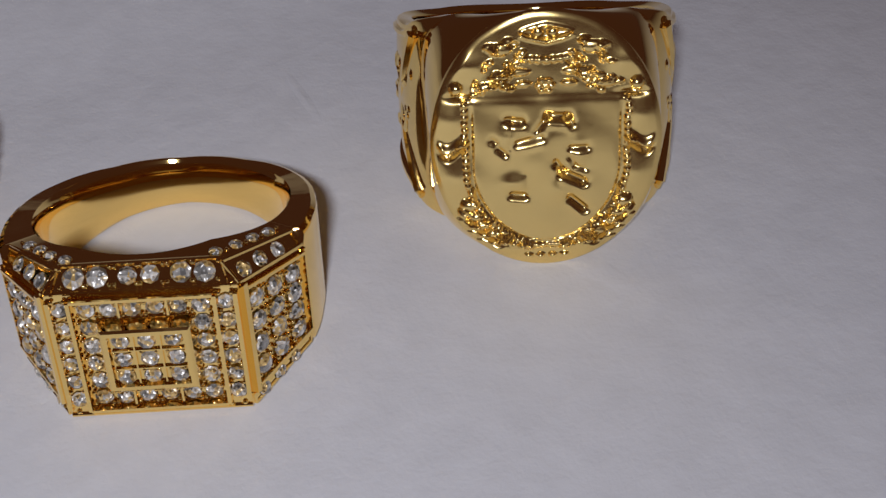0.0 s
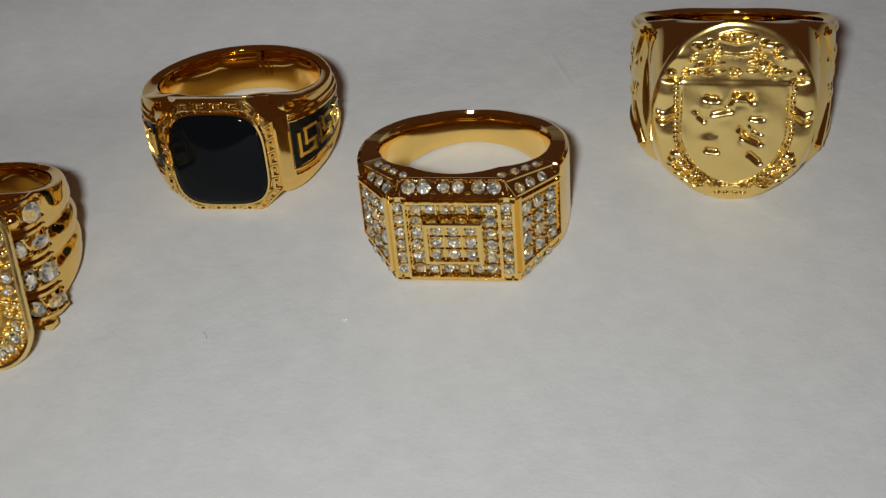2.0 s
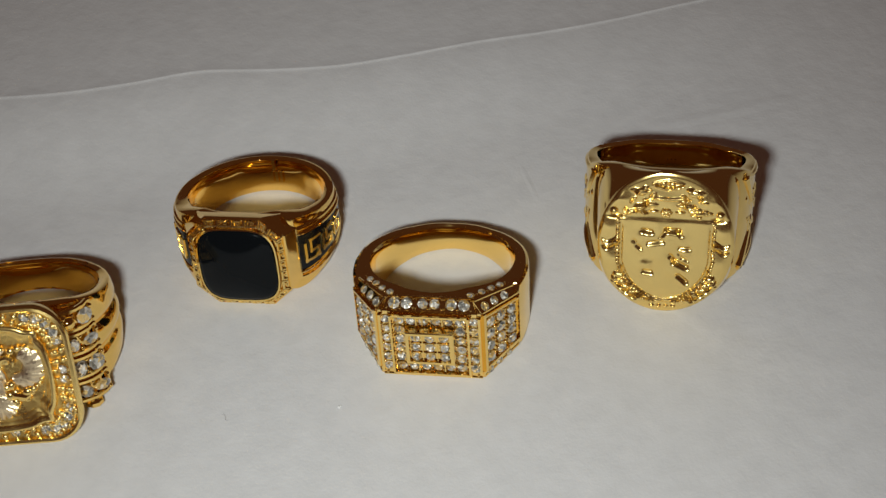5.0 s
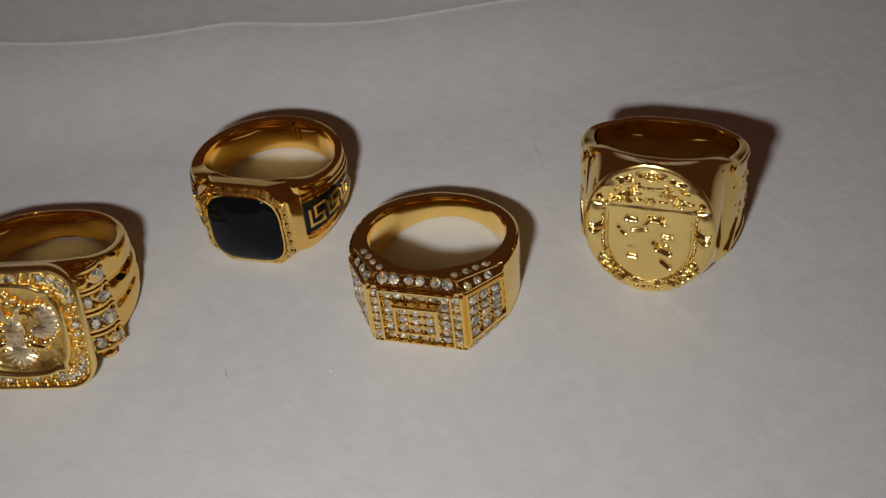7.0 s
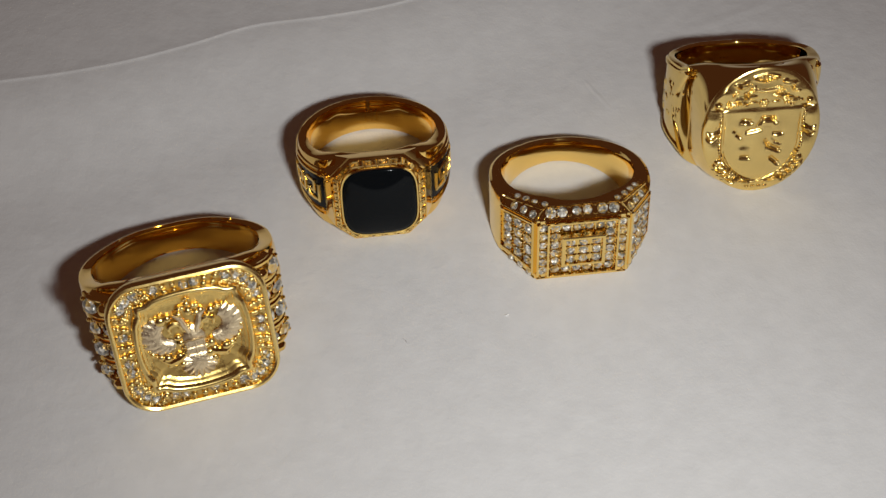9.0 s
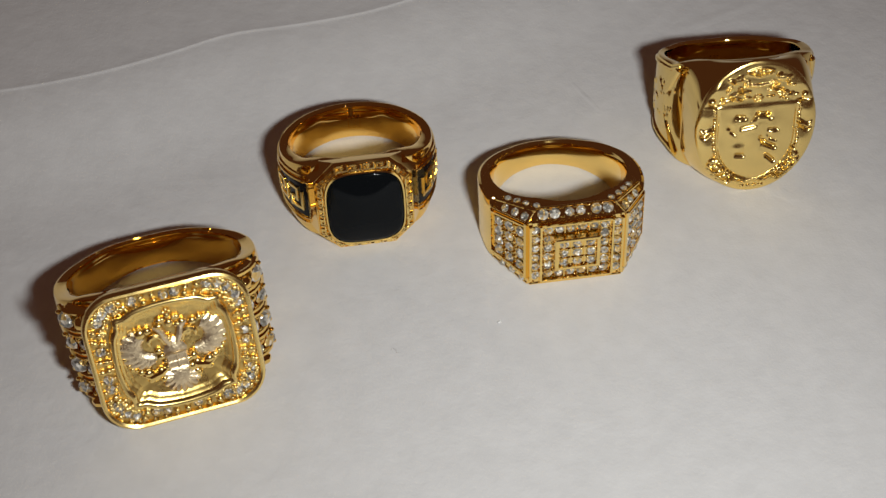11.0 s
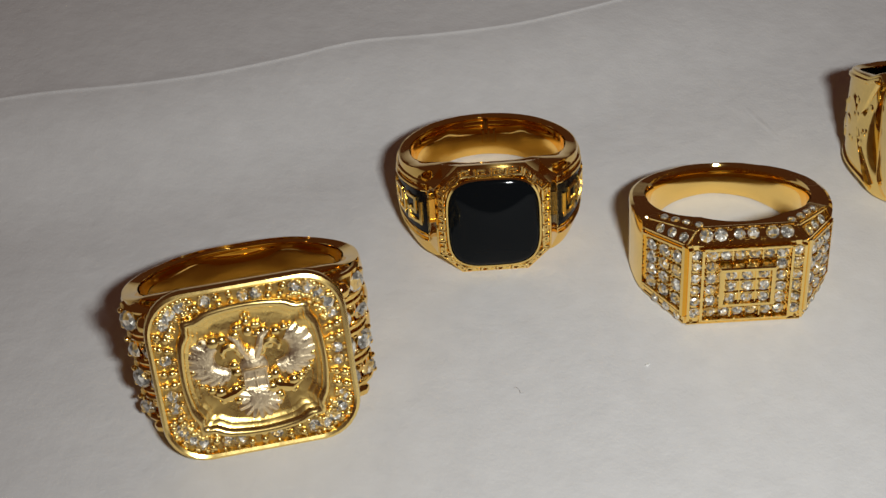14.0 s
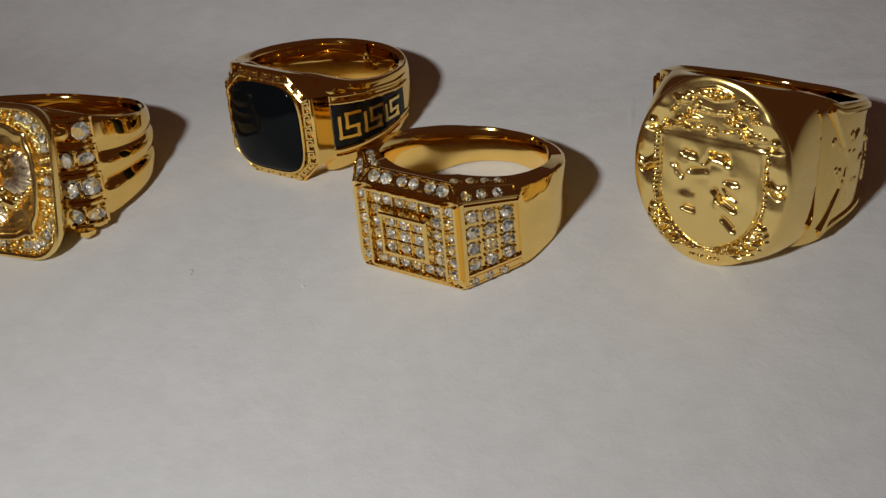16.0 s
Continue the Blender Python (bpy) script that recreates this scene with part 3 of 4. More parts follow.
def shield_inside(x, z):
    """Distance inside the shield's outline: flat top, straight flanks, pointed foot."""
    low = np.clip((-1.6 - z) / 6.1, 0, 1)
    half = 5.45 * np.sqrt(np.clip(1 - low**1.9, 0, 1))
    inside = np.minimum(half - np.abs(x), 3.4 - z)
    return np.where(z < -7.65, -1.0, inside)


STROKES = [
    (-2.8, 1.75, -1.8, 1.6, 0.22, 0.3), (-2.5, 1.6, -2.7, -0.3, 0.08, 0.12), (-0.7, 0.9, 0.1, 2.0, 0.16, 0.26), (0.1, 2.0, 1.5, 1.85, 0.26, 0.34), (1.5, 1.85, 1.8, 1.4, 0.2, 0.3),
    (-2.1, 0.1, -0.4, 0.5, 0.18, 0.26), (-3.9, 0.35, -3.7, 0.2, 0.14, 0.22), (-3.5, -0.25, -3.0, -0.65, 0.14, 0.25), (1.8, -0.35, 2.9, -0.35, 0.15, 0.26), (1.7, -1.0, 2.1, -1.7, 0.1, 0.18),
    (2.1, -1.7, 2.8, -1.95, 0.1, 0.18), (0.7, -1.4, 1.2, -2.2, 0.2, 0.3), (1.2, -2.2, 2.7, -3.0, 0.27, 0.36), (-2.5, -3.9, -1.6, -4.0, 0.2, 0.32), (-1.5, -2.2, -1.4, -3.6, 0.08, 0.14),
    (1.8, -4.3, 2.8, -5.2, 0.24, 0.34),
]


def crest_height(x, z):
    """Relief of the oval seal in millimetres."""
    rho = np.sqrt((x / SEAL_WIDE) ** 2 + (z / SEAL_TALL) ** 2)
    z = z + 0.1 - 0.3 * np.clip((z + 2.0) / 4.0, 0, 1)
    h = 0.14 * (1 - rho**2)
    inside = shield_inside(x, z)
    h += 0.09 / (1 + np.exp(-(inside - 0.05) / 0.12)) - 0.14 * np.exp(-((inside / 0.18) ** 2)) * np.clip((3.0 - z) / 1.0, 0, 1)
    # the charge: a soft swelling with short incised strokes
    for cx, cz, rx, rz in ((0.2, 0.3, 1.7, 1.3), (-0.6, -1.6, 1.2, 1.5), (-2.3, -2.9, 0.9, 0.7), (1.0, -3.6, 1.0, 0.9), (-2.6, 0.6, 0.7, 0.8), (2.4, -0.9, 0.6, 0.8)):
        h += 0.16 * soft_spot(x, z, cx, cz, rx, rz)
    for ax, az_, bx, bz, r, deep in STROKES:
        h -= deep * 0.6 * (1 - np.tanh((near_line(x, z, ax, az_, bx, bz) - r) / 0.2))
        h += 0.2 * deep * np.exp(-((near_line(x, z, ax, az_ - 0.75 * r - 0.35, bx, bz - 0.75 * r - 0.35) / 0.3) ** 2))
    # crown: a dark lens with grains, a curved circlet and a rosette
    lens = np.clip(1 - np.abs(x) / 1.9, 0, 1) ** 0.6
    h += 0.22 * np.exp(-(((np.abs(z - 8.2) - 0.62 * lens) / 0.16) ** 2)) * (np.abs(x) < 1.9) - 0.3 * (1 / (1 + np.exp((np.abs(z - 8.2) - 0.5 * lens) / 0.07))) * (np.abs(x) < 1.8)
    for cx in (-0.55, 0.45):
        h += 0.35 * dome(x, z, cx, 8.2, 0.4, 0.34)
    for k in range(9):
        cx = (k - 4) * 0.5
        h += 0.3 * dome(x, z, cx, 6.25 + 0.06 * cx * cx, 0.28, 0.3)
    for k in range(6):
        a = k * math.pi / 3
        h += 0.34 * dome(x, z, -0.1 + 0.48 * math.cos(a), 4.35 + 0.42 * math.sin(a), 0.27, 0.25)
    h += 0.3 * dome(x, z, -0.1, 4.35, 0.25, 0.23)
    # mantling: clusters of grains at both sides of the crown
    seeds = random.Random(21)
    for s in (-1, 1):
        for cx, cz, rx, rz in ((3.3, 7.1, 0.85, 0.5), (2.7, 7.7, 0.4, 0.3), (4.0, 7.3, 0.5, 0.28), (2.2, 5.4, 1.1, 0.34), (3.3, 5.0, 0.9, 0.3), (4.2, 4.4, 0.8, 0.3), (1.6, 4.5, 0.6, 0.26)):
            h += 0.3 * dome(x, z, s * cx, cz, rx, rz)
        for _ in range(34):
            cx, cz = seeds.uniform(1.3, 5.3), seeds.uniform(3.75, 7.6)
            if cz < 4.9 or (1.6 < cx < 4.6 and cx + 0.55 * cz < 8.4):
                h += seeds.choice((0.3, 0.26, -0.22)) * dome(x, z, s * cx, cz, seeds.uniform(0.2, 0.42), seeds.uniform(0.16, 0.3))
        # soft swellings of the border between the knobs
        for cx, cz, rx, rz in ((6.9, 1.9, 1.5, 1.7), (6.5, -2.5, 1.6, 1.9), (5.7, 6.0, 1.7, 1.2), (2.6, -8.3, 2.2, 0.9)):
            h += 0.22 * soft_spot(x, z, s * cx, cz, rx * 0.75, rz * 0.75)
        # knobs and hooks at the flanks
        h += 0.5 * dome(x, z, s * 6.45, 4.3, 0.5, 0.48) - 0.4 * soft_spot(x, z, s * 6.2, 3.55, 0.85, 0.22)
        hook = -0.35 + 0.3 * np.sin(2.6 * (s * x - 5.4))
        h += (0.38 * np.exp(-(((z - hook - 0.35) / 0.3) ** 2)) - 0.42 * np.exp(-(((z - hook + 0.2) / 0.22) ** 2))) * np.clip((s * x - 5.7) / 0.4, 0, 1) * (rho < 0.96) * np.clip((0.95 - rho) / 0.05, 0, 1)
        h += 0.4 * dome(x, z, s * 6.2, 0.15, 0.4, 0.38)
        # bead chain round the shield
        for k in range(24):
            cz = 3.0 - 0.46 * k
            low = min(1.0, max(0.0, (-1.6 - cz) / 6.1))
            half = 5.45 * math.sqrt(max(0.0, 1 - low**1.9)) + 0.42
            if cz > -7.6:
                h += seeds.choice((0.3, 0.24, 0.2)) * dome(x, z, s * half + seeds.uniform(-0.08, 0.08), cz - (0.3 * low), 0.25, 0.24)
        for k in range(9):
            cx = 0.25 + 0.47 * k
            cz = -1.6 - 6.1 * (1 - (cx / 5.45) ** 2) ** 0.53 - 0.42
            h += seeds.choice((0.3, 0.25, 0.2)) * dome(x, z, s * cx, cz, 0.26, 0.25)
        # leaf tufts below
        for cx, cz, rx, rz in ((5.7, -4.6, 0.7, 0.55), (6.1, -5.2, 0.45, 0.4), (5.2, -5.5, 0.6, 0.45), (4.7, -6.2, 0.65, 0.4), (5.4, -6.3, 0.5, 0.4), (4.0, -6.9, 0.6, 0.4), (4.7, -7.0, 0.45, 0.35), (3.2, -7.5, 0.55, 0.35), (3.9, -7.7, 0.5, 0.3)):
            h += 0.55 * dome(x, z, s * cx, cz, rx, rz) - 0.3 * soft_spot(x, z, s * (cx + 0.5), cz - 0.45, 0.3, 0.2)
        for k in range(5):
            cx = 1.2 + 0.62 * k
            h += 0.34 * dome(x, z, s * cx, -8.3 + 0.14 * cx * cx * 0.5, 0.3, 0.26)
        h += 0.3 * dome(x, z, s * 5.5, -3.6, 0.3, 0.45)
        h += 0.32 * dome(x, z, s * 0.45, -9.0, 0.3, 0.26) + 0.3 * dome(x, z, s * 1.35, -8.95, 0.34, 0.24)
    # uneven casting, and the border that falls away
    h += 0.03 * np.sin(1.3 * x + 0.7 * z) * np.sin(0.9 * z - 0.4 * x)
    return h * np.clip((1.02 - rho) / 0.07, 0, 1) - 0.16 * np.clip((rho - 0.95) / 0.05, 0, 1) ** 2


def build_crest_ring():
    bore = [(0, 8.7), (60, 9.2), (90, 9.2), (130, 8.2), (180, 7.75)]
    ring = ring_thing("heavy pale gold oval signet ring with raised heraldic shield", *CREST_AT, SEAL_AT, 8.75, 9.95, 3.5)
    radius = [(0, 11.0), (20, 11.0), (40, 11.3), (52, 11.55), (60, 11.4), (72, 11.05), (90, 10.65), (130, 9.3), (180, 8.75)]
    height = [(0, 8.6), (25, 8.4), (42, 8.1), (54, 7.5), (62, 6.7), (75, 6.3), (90, 5.8), (130, 4.3), (180, 3.5)]
    rim = [(0, 8.5), (25, 8.3), (42, 7.95), (54, 7.3), (62, 6.5), (75, 6.1), (90, 5.6), (130, 4.1), (180, 3.3)]

    def cut(angle):
        a = abs(angle)
        return soft_section(curve_at(bore, a), curve_at(radius, a), curve_at(rim, a), curve_at(height, a), 0.25, 0.2, fit=0.3)

    part("band", build_band(cut, 180), GOLD_PALE, ring, smooth=40)
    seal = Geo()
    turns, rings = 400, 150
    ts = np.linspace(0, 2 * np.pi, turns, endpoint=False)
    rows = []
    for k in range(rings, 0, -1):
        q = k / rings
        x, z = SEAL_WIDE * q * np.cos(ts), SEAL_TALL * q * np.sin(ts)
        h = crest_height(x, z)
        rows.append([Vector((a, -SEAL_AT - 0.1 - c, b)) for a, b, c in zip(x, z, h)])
    skirt = []
    for k in range(13):
        q = k / 12
        row = []
        for t in ts:
            c, w = math.cos(t), math.sin(t)
            wide, high, power = mixed(9.0, SEAL_WIDE + 0.07, q), mixed(8.66, SEAL_TALL + 0.07, q), mixed(5.5, 2.0, q**0.7)
            x = wide * math.copysign(abs(c) ** (2 / power), c)
            z = high * math.copysign(abs(w) ** (2 / power), w)
            row.append(Vector((x, mixed(-mixed(10.3, 6.9, (x / wide) ** 2), -SEAL_AT + 0.5, q), z)))
        skirt.append(row)
    part("seal_flank", Geo().grid(skirt, around=True), GOLD_PALE, ring, smooth=50)
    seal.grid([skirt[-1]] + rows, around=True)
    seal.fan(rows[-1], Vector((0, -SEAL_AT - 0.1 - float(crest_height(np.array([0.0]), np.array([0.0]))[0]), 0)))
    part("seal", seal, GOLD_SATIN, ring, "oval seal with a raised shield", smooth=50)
    # leaf scrolls on the shoulders
    for s in (-1, 1):
        def lay(u, v, n, s=s):
            return around(s * u, curve_at(radius, u) - 0.02 + n, v)

        top = lambda u: curve_at(height, u) - 0.7  # noqa: E731
        for w in (-1, 1):
            part("panel_rib", Geo().tube([lay(u, w * top(u), 0.05) for u in range(53, 130, 4)], 0.3, 7), GOLD_PALE, ring)
            part("shoulder_rib", Geo().tube([lay(54 + 17 * t, w * top(54) * (1 - t) * 0.95, 0.05) for t in (0, 0.2, 0.4, 0.6, 0.8, 1.0)], [0.55, 0.5, 0.45, 0.4, 0.3, 0.15], 7), GOLD_PALE, ring)
        scroll = Geo()
        for k in range(14):
            u, v = 58 + 4.8 * k, 2.8 * math.sin(1.9 * k) * (1 - k / 24)
            pts = []
            for j in range(7):
                t = j / 6
                pts.append(lay(u + 5.0 * math.sin(3.4 * t + k), v + 1.9 * (t - 0.5) + 0.8 * math.cos(4 * t + k), -0.1))
            scroll.tube(pts, [0.12, 0.32, 0.46, 0.5, 0.44, 0.3, 0.12], 7)
            scroll.bead(lay(u + 2, -v * 0.9, -0.18), 0.55)
            scroll.bead(lay(u - 1, 3.6 * math.sin(2.3 * k + 1) * (1 - k / 22), -0.22), 0.6, (1.0, 1.0, 1.3))
        part("leaf_scroll", scroll, GOLD_PALE, ring)
    for angle in (176, 180, 184):
        mark = Geo().bar(lambda u, v, n, angle=angle: around(angle + u * 5.5, 7.75 - n, v), (0, -0.1), (0, 0.8), 0.3, -0.05, 0.1)
        part("inside_mark", mark, GOLD_PALE, ring)


CREST_AT = (1.93, 2.88, 3.2)
build_crest_ring()


# ---- large ring with an emblem in a notched frame ----
def rounded(w, h, r, y, n=9):
    """A rounded rectangle in the plane of a ring's face."""
    pts = []
    for cx, cz, a0 in ((w - r, h - r, 0), (-w + r, h - r, 90), (-w + r, -h + r, 180), (w - r, -h + r, 270)):
        for k in range(n):
            a = radians(a0 + 90 * k / (n - 1))
            pts.append(Vector((cx + r * math.cos(a), y, cz + r * math.sin(a))))
    return pts


def notched(w, h, y, bow=1.0, n=24):
    """The emblem's frame: bowed sides that meet in pointed corners."""
    corners = [(w, h), (-w, h), (-w, -h), (w, -h)]
    pts = []
    for k in range(4):
        (ax, az_), (bx, bz) = corners[k], corners[(k + 1) % 4]
        dx, dz = (bz - az_), (ax - bx)
        length = math.hypot(dx, dz)
        for j in range(n):
            t = j / n
            swell = 0.8 * bow * math.sin(math.pi * t) ** 0.75 - 0.36 * math.exp(-(((min(t, 1 - t) - 0.09) / 0.055) ** 2)) * (t > 0)
            pts.append(Vector((mixed(ax, bx, t) + swell * dx / length, y, mixed(az_, bz, t) + swell * dz / length)))
    return pts


def build_emblem_ring():
    bore = [(0, 8.9), (35, 9.7), (60, 10.4), (90, 10.7), (130, 10.0), (180, 9.4)]
    ring = ring_thing("large gold ring with crystal border, emblem and ribbed shoulders", *EMBLEM_AT, 14.2, 10.3, 9.1, 2.5)
    radius = [(0, 11.0), (30, 11.6), (44, 12.2), (56, 12.9), (66, 13.1), (90, 12.7), (130, 11.2), (180, 10.4)]
    shoulder = [(40, 13.7), (44, 14.1), (50, 14.4), (57, 14.0)]
    height = [(0, 8.4), (30, 8.2), (42, 7.6), (52, 7.0), (62, 6.2), (80, 5.0), (105, 3.9), (140, 2.9), (180, 2.4)]

    def cut(angle):
        a = abs(angle)
        deep = 0.85 * ease((a - 56) / 8) * (1 - ease((a - 115) / 40))
        lobes = lambda t: deep * (abs(math.cos(1.5 * math.pi * t)) ** 0.6 - 1.0) if deep > 0 and abs(t) < 0.667 else 0.0  # noqa: E731
        h = curve_at(height, a)
        hollow = 0.2 * math.exp(-(((a - 150) / 14.0) ** 2))
        return soft_section(curve_at(bore, a), curve_at(radius, a), h - 0.25, h - 0.1 * math.cos(radians(6 * a)) * (a < 45), 0.4, 0.3, lobes, n=26, scoop=hollow, fit=0.3)

    part("band", build_band(cut, 200), GOLD_DEEP, ring, smooth=40)

    def sloped(geo):
        """The head leans back a little against the band."""
        geo.v = [(x, y + 0.16 * z - 0.35, z) for x, y, z in geo.v]
        return geo

    # head
    head = Geo()
    rows = [rounded(8.4, 7.5, 3.4, -9.0), rounded(9.6, 8.6, 4.0, -11.2), rounded(10.1, 9.1, 4.3, -12.4), rounded(10.12, 9.12, 4.3, -12.85), rounded(10.0, 9.0, 4.2, -13.15), rounded(9.75, 8.75, 4.1, -13.25), rounded(9.5, 8.5, 3.9, -13.1), rounded(9.4, 8.4, 3.8, -12.6)]
    head.grid(rows, around=True)
    part("head", sloped(head), GOLD_SATIN, ring)
    # ground of the border, between the outer rim and the frame
    n = 24
    ring_out = rounded(9.45, 8.45, 3.8, -12.58, n)
    ring_out = ring_out[n // 2:] + ring_out[:n // 2]
    ground = Geo()
    ground.grid([ring_out, notched(6.4, 6.1, -12.5, 1.3)], around=True)
    part("border_ground", sloped(ground), GOLD_CAST, ring)
    frame_ = Geo()
    frame_.grid([notched(6.5, 6.2, -12.4, 1.3), notched(6.45, 6.15, -13.1, 1.3), notched(6.3, 6.0, -13.35, 1.3), notched(6.05, 5.75, -13.42, 1.3), notched(5.8, 5.5, -13.3, 1.3), notched(5.65, 5.35, -12.9, 1.28)], around=True)
    part("notched_frame", sloped(frame_), GOLD_SATIN, ring, smooth=45)
    dish = Geo()
    dish.grid([notched(5.7, 5.4, -12.95, 1.28), notched(5.35, 5.05, -12.75, 1.25), notched(5.3, 5.0, -12.65, 1.25), notched(4.95, 4.6, -12.5, 1.2), notched(4.9, 4.55, -12.42, 1.2), notched(4.45, 4.1, -12.35, 1.1)], around=True)
    dish.fan(notched(4.45, 4.1, -12.35, 1.1), Vector((0, -12.33, 0)))
    part("dish", sloped(dish), GOLD_CAST, ring, smooth=35)

    def raised(geo):
        geo.v = [(1.16 * x, y - 0.38, 1.22 * z) for x, y, z in geo.v]
        return sloped(geo)

    # plain emblem of spread fans round a small square shield
    def fan_disc(cx, cz, rx, rz, y, rise):
        geo, rows = Geo(), []
        for q in (1.0, 0.85, 0.6, 0.3):
            rows.append([Vector((cx + rx * q * math.cos(a), y - rise * math.sqrt(max(0, 1 - q * q)), cz + rz * q * math.sin(a))) for a in (2 * math.pi * j / 20 for j in range(20))])
        geo.grid(rows, around=True)
        geo.fan(rows[-1], Vector((cx, y - rise, cz)))
        return raised(geo)

    def crescent(s):
        """One spread fan: a curved pale sheet with a notched outer edge and fine grooves."""
        rows, turns = [], 55
        for q in (0.0, 0.12, 0.3, 0.5, 0.7, 0.86, 0.96, 1.0, 1.02):
            row = []
            for j in range(turns):
                t = j / (turns - 1)
                a = radians(62 - 150 * t)
                saw = (9 * t) % 1.0
                near = mixed(1.55, 0.5, ease(1.3 * t))
                far = near + (0.25 + 2.35 * math.sin(math.pi * min(1, 0.16 + 0.8 * t)) ** 0.7) * (1 - 0.1 * abs(2 * saw - 1) ** 2)
                r = mixed(near, far, min(q, 1.0))
                lift = 0.5 * math.sin(math.pi * min(1, 0.1 + 0.8 * q)) ** 0.6 - 0.06 * q * abs(2 * saw - 1) ** 3 if 0 < q <= 1 else 0.0
                row.append(Vector((s * (2.0 + 1.02 * r * math.cos(a)), -12.08 - lift, 0.55 + 0.9 * r * math.sin(a))))
            rows.append(row)
        return raised(Geo().grid(rows))

    beads = Geo()
    for s in (-1, 1):
        part("wing", crescent(s), SILVER, ring, "silver toned spread fan", smooth=50)
        for k in range(13):
            a = radians(70 - 9.5 * k)
            beads.bead((s * (2.0 + 3.25 * math.cos(a)), -12.2, 0.6 + 2.7 * math.sin(a)), 0.2 + 0.05 * (k % 3))
        # a hooked scroll at the root of the fan, and rounded lumps
        hook = Geo().tube([(s * (1.75 + 0.72 * math.cos(t)), -12.45, 1.55 + 0.62 * math.sin(t)) for t in (-0.6, 0.1, 0.8, 1.5, 2.2, 2.9, 3.6)], [0.16, 0.28, 0.32, 0.33, 0.32, 0.28, 0.18], 7)
        part("hooked_scroll", raised(hook), GOLD_SATIN, ring)
        for x, z, r in ((1.3, 2.95, 0.42), (2.35, 2.75, 0.42), (3.1, 2.95, 0.34), (0.8, 1.2, 0.4), (3.2, -1.75, 0.5), (2.55, -2.3, 0.5), (1.9, -1.75, 0.42), (3.9, -1.5, 0.36), (0.9, 3.55, 0.32), (1.75, -2.75, 0.36), (3.1, -2.6, 0.32)):
            beads.bead((s * x, -12.25, z), r, (1.15, 0.9, 0.95))
        claw = Geo().tube([(s * 1.0, -12.25, -1.6), (s * 1.9, -12.45, -2.0), (s * 3.0, -12.4, -2.3), (s * 3.9, -12.2, -1.9)], [0.2, 0.34, 0.36, 0.15], 6)
        part("claw_scroll", raised(claw), GOLD, ring)
        neck = Geo().tube([(s * 0.4, -12.3, 0.8), (s * 0.85, -12.6, 1.9), (s * 1.05, -12.55, 2.6), (s * 1.7, -12.4, 3.0)], [0.3, 0.36, 0.34, 0.16], 7)
        part("top_scroll", raised(neck), SILVER, ring)
    tail = part("tail_fan", fan_disc(0, -3.0, 1.5, 1.35, -12.1, 0.45), SILVER, ring, "silver toned scalloped fan")
    for k in range(11):
        a = radians(-200 + 22 * k)
        c = Vector((0, -12.35, -2.8))
        tip = c + Vector((math.cos(a) * 2.0, 0.2, math.sin(a) * 1.85))
        part("blade", raised(Geo().tube([c + (tip - c) * t for t in (0.3, 0.65, 1.0)], [0.16, 0.34, 0.26], 6)), SILVER, tail)
        beads.bead(tip, 0.18)
    shield = Geo()
    square = [Vector((x, -12.75, z)) for x, z in ((-0.95, -0.1), (0.95, -0.1), (0.95, -1.7), (-0.95, -1.7))]
    shield.fan(square, Vector((0, -12.78, -0.9)))
    shield.tube(square, 0.2, 6, True)
    shield.tube([(0, -12.8, -0.1), (0, -12.8, -1.7)], 0.13, 6)
    shield.tube([(-0.95, -12.8, -0.9), (0.95, -12.8, -0.9)], 0.13, 6)
    part("small_shield", raised(shield), SILVER, ring)
    body_ = Geo().bead((0, -12.2, -0.4), 1.3, (1.0, 0.35, 1.5))
    part("emblem_body", raised(body_), SILVER, ring)
    for x, z, r in ((0, 3.2, 0.5), (0, 4.0, 0.34), (-0.6, 3.6, 0.3), (0.6, 3.6, 0.3), (0, 4.6, 0.22), (-0.3, 4.35, 0.18), (0.3, 4.35, 0.18)):
        beads.bead((x, -12.3, z), r)
    for _ in range(26):
        a, far = chance.uniform(0, 6.28), chance.uniform(0.35, 1.0)
        x, z = 4.6 * far * math.cos(a), 0.2 + 3.6 * far * math.sin(a)
        if abs(x) > 1.9 and -1.4 < z < 2.2 or math.hypot(x, z + 3.2) < 1.2:
            continue
        beads.bead((x, -12.15 - 0.3 * chance.random(), z), chance.uniform(0.28, 0.55), (chance.uniform(0.8, 1.6), 0.8, chance.uniform(0.7, 1.1)))
    part("emblem_bead", raised(beads), GOLD_SATIN, ring, kind="stuff")
    # crystals in the border
    grains = Geo()
    loop = rounded(8.55, 7.6, 3.3, -12.66, 14)
    lengths = [(loop[(k + 1) % len(loop)] - p).length for k, p in enumerate(loop)]
    total, want = sum(lengths), 46
    for j in range(want):
        far, k = total * j / want, 0
        while far > lengths[k]:
            far -= lengths[k]
            k += 1
        p = loop[k].lerp(loop[(k + 1) % len(loop)], far / lengths[k])
        corner = abs(p.x) > 6.0 and abs(p.z) > 4.9
        out = Vector((p.x, 0, p.z)).normalized()
        if corner or j % 7 in (0, 1, 4):
            gem(ring, (p.x, p.y + 0.16 * p.z - 0.4, p.z), (0, -1, 0.16), 0.76 if corner else 0.66, tilt=0.25)
        else:
            for d in (-0.42, 0.36):
                q = p + out * d
                grains.bead((q.x, -12.76, q.z), chance.uniform(0.36, 0.46))
        for d, r in ((0.74, 0.27), (-0.85, 0.28), (-1.3, 0.24)):
            q = p + out * d
            if d < 0 and corner or d > -1:
                grains.bead((q.x, -12.76, q.z), r)
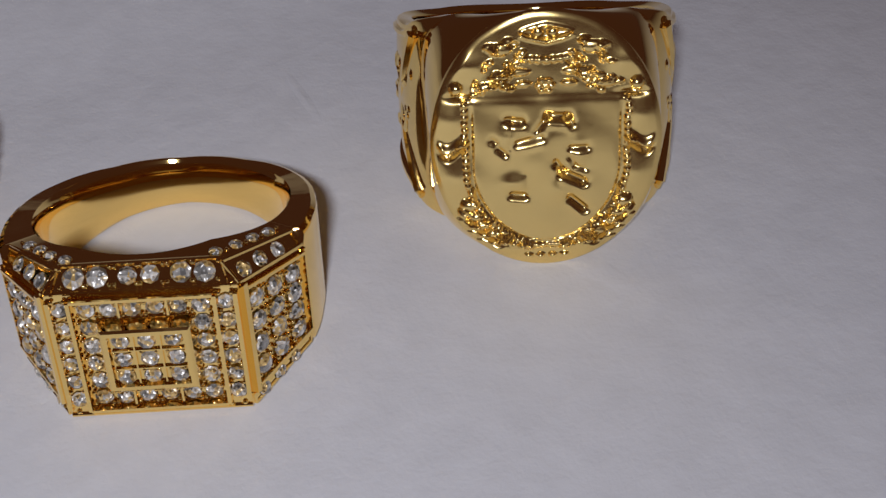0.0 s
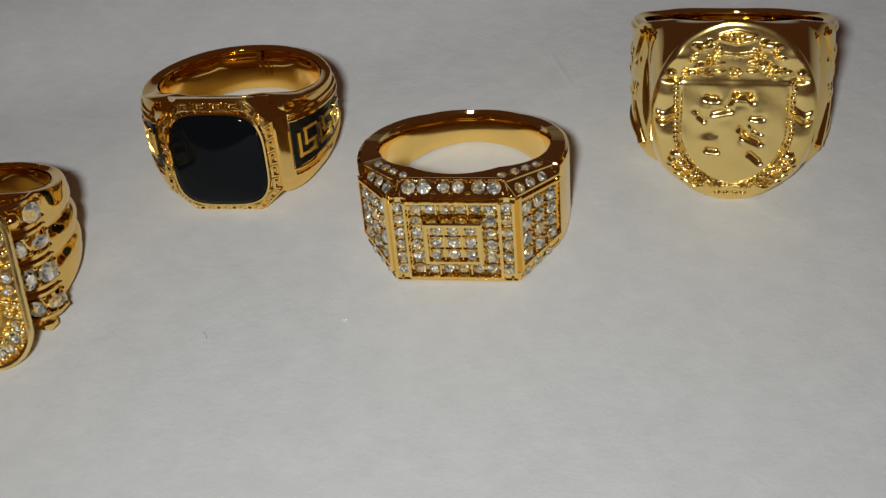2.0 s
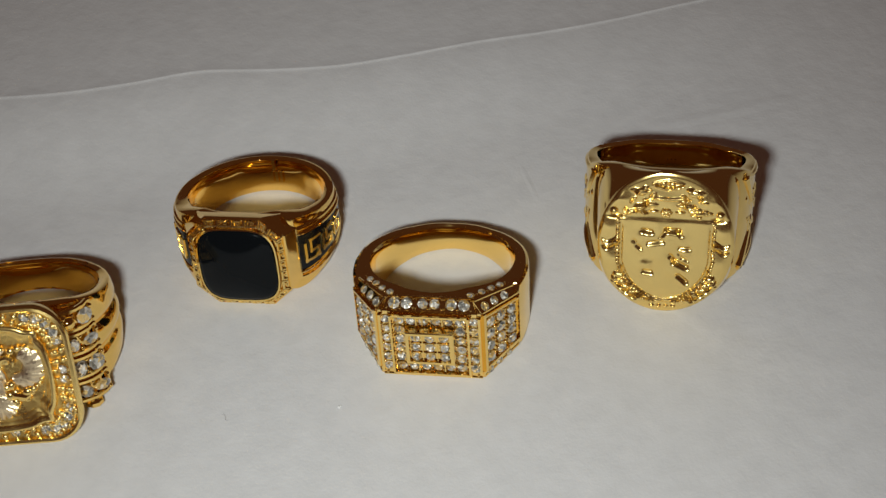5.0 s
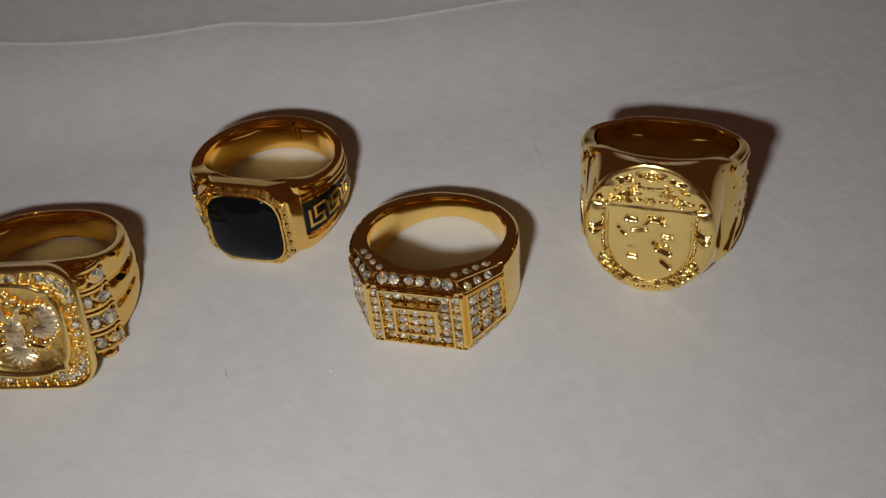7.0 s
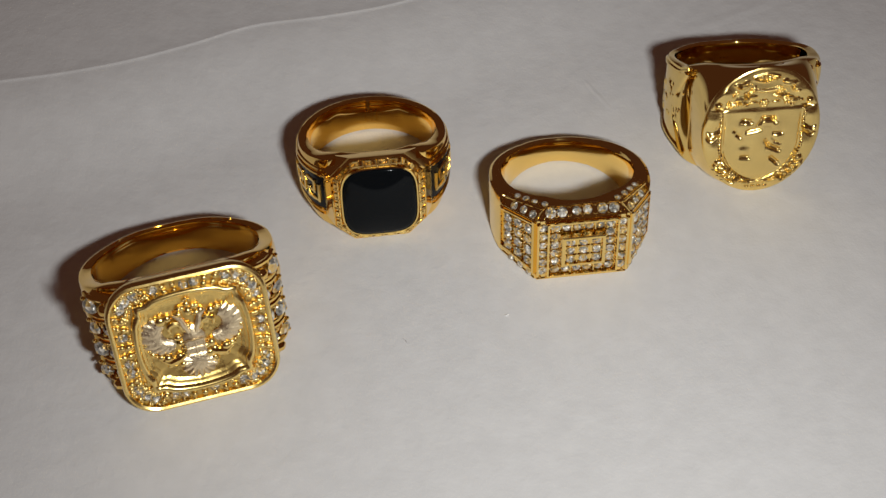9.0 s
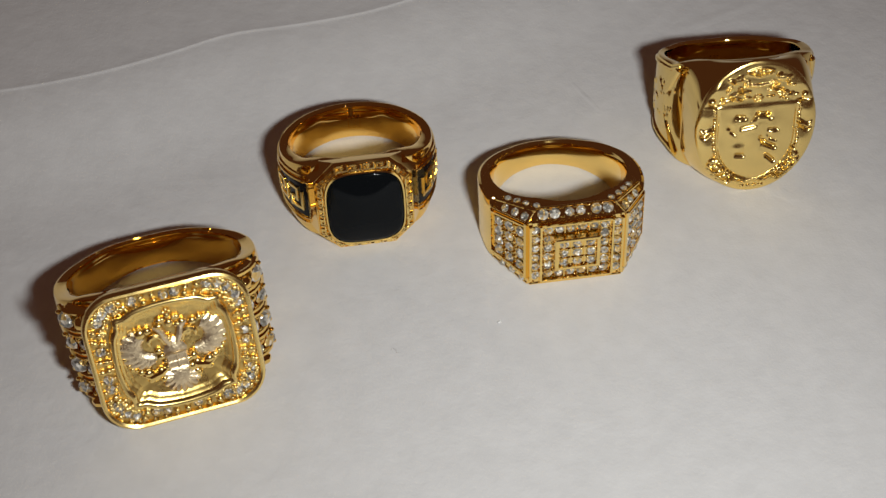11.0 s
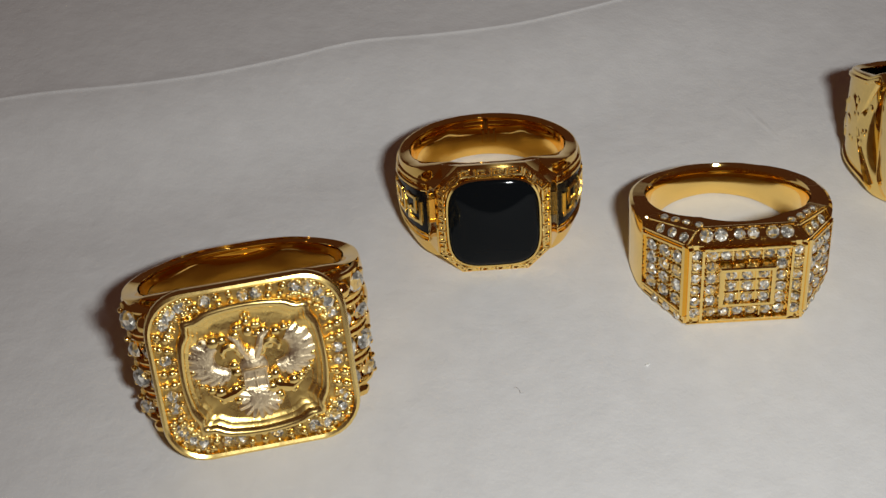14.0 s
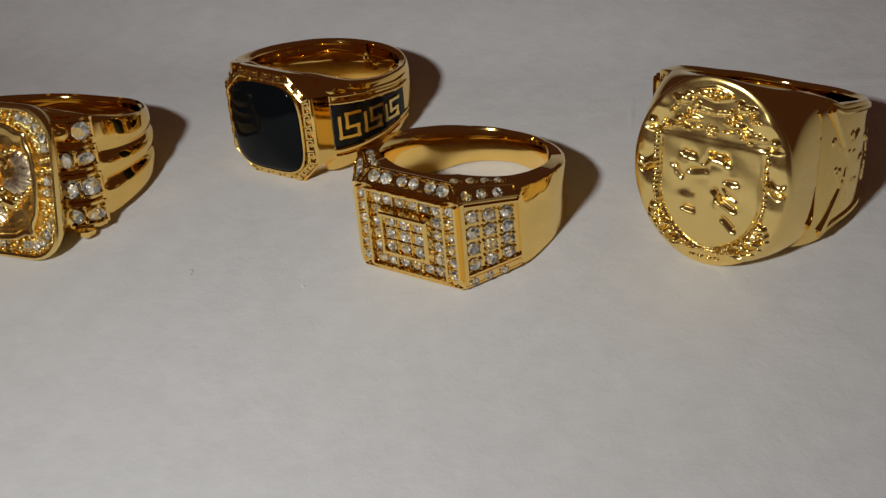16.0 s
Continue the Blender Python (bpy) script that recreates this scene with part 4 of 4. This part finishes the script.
    for k in range(150):
        p = loop[k % len(loop)].lerp(loop[(k + 1) % len(loop)], chance.random())
        out = Vector((p.x, 0, p.z)).normalized()
        q = p + out * chance.choice((-1.0, -0.75, 0.6, 0.75, -0.6)) + Vector((chance.uniform(-0.2, 0.2), 0, chance.uniform(-0.2, 0.2)))
        grains.bead((q.x, -12.74, q.z), chance.uniform(0.2, 0.36))
    part("grain_setting", sloped(grains), GOLD_SATIN, ring, kind="stuff")
    # shoulders: stepped rows of crystals over a rounded foot
    for s in (-1, 1):
        rows = []
        for u in (39, 42, 46, 50, 54, 57, 58, 58):
            r = curve_at(shoulder, u) - 0.15 - 0.5 * (u > 57) - 2.0 * (len(rows) == 7)
            rows.append([around(s * u, n, z) for n, z in ((11.0, 6.3), (r - 0.4, 6.3), (r - 0.1, 6.2), (r, 5.9), (r, 2.0), (r, -2.0), (r, -6.4), (r - 0.1, -6.7), (r - 0.4, -6.8), (11.0, -6.8))])
        block = Geo().grid(rows)
        part("shoulder_core", block, GOLD_DEEP, ring)
        for row, z in enumerate((5.5, 2.1, -1.4, -4.9)):
            step = Geo()
            for v in (z + 1.35, z - 1.35):
                step.tube([around(s * u, curve_at(shoulder, u) + 0.25, v) for u in (40, 44, 48, 52, 56)], 0.36, 7)
            step.tube([around(s * 57, curve_at(shoulder, 57) + 0.2, v) for v in (z - 1.35, z, z + 1.35)], 0.3, 7)
            for u, r in ((43.0, 1.12), (51.5, 1.15)):
                p = around(s * u, curve_at(shoulder, u) + 0.5, z)
                if row == 0 and u < 45:
                    step.bead(p, 0.95)
                    step.bead(around(s * 41, curve_at(shoulder, 41) + 0.5, z + 0.7), 0.6)
                    continue
                gem(ring, p, around(s * u, 1.0, 0.0), r, OVAL_GEM if row % 2 else ROUND_GEM, tilt=0.25)
                for d in (-0.9, 0.9):
                    step.bead(around(s * (u + 4.0), curve_at(shoulder, u) + 0.5, z + d), 0.3)
            part("shoulder_step", step, GOLD_DEEP, ring)
        foot = Geo().bead(around(s * 46, 14.2, -7.0), 1.0, (1.2, 1.2, 0.8))
        part("shoulder_foot", foot, GOLD_DEEP, ring)


EMBLEM_AT = (-6.05, -0.37, 14.3)
build_emblem_ring()

# ---- lint and flecks on the paper ----
def lint_thread(x, y, bend):
    hair = Geo().tube([(x - 0.5, y + 0.3, 0.05), (x - 0.3 * bend, y + 0.5, 0.12), (x + 0.1, y + 0.1, 0.1), (x + 0.2 * bend, y - 0.35, 0.1), (x + 0.55, y - 0.3, 0.05)], 0.022, 5)
    me = hair.mesh("lint_thread")
    me.materials.append(LINT)
    tagged(new("lint_thread", me), label="short grey lint thread lying on the paper", category="lint")


lint_thread(-30.9, -11.6, 1.0)
speck = Geo().bead((-17.2, -7.8, 0.06), 0.16, (1.3, 1.0, 0.7)).bead((-17.0, -7.65, 0.05), 0.1)
me_ = speck.mesh("paper_fleck")
me_.materials.append(FLECK)
tagged(new("paper_fleck", me_), label="tiny white fleck lying on the paper", category="fleck")
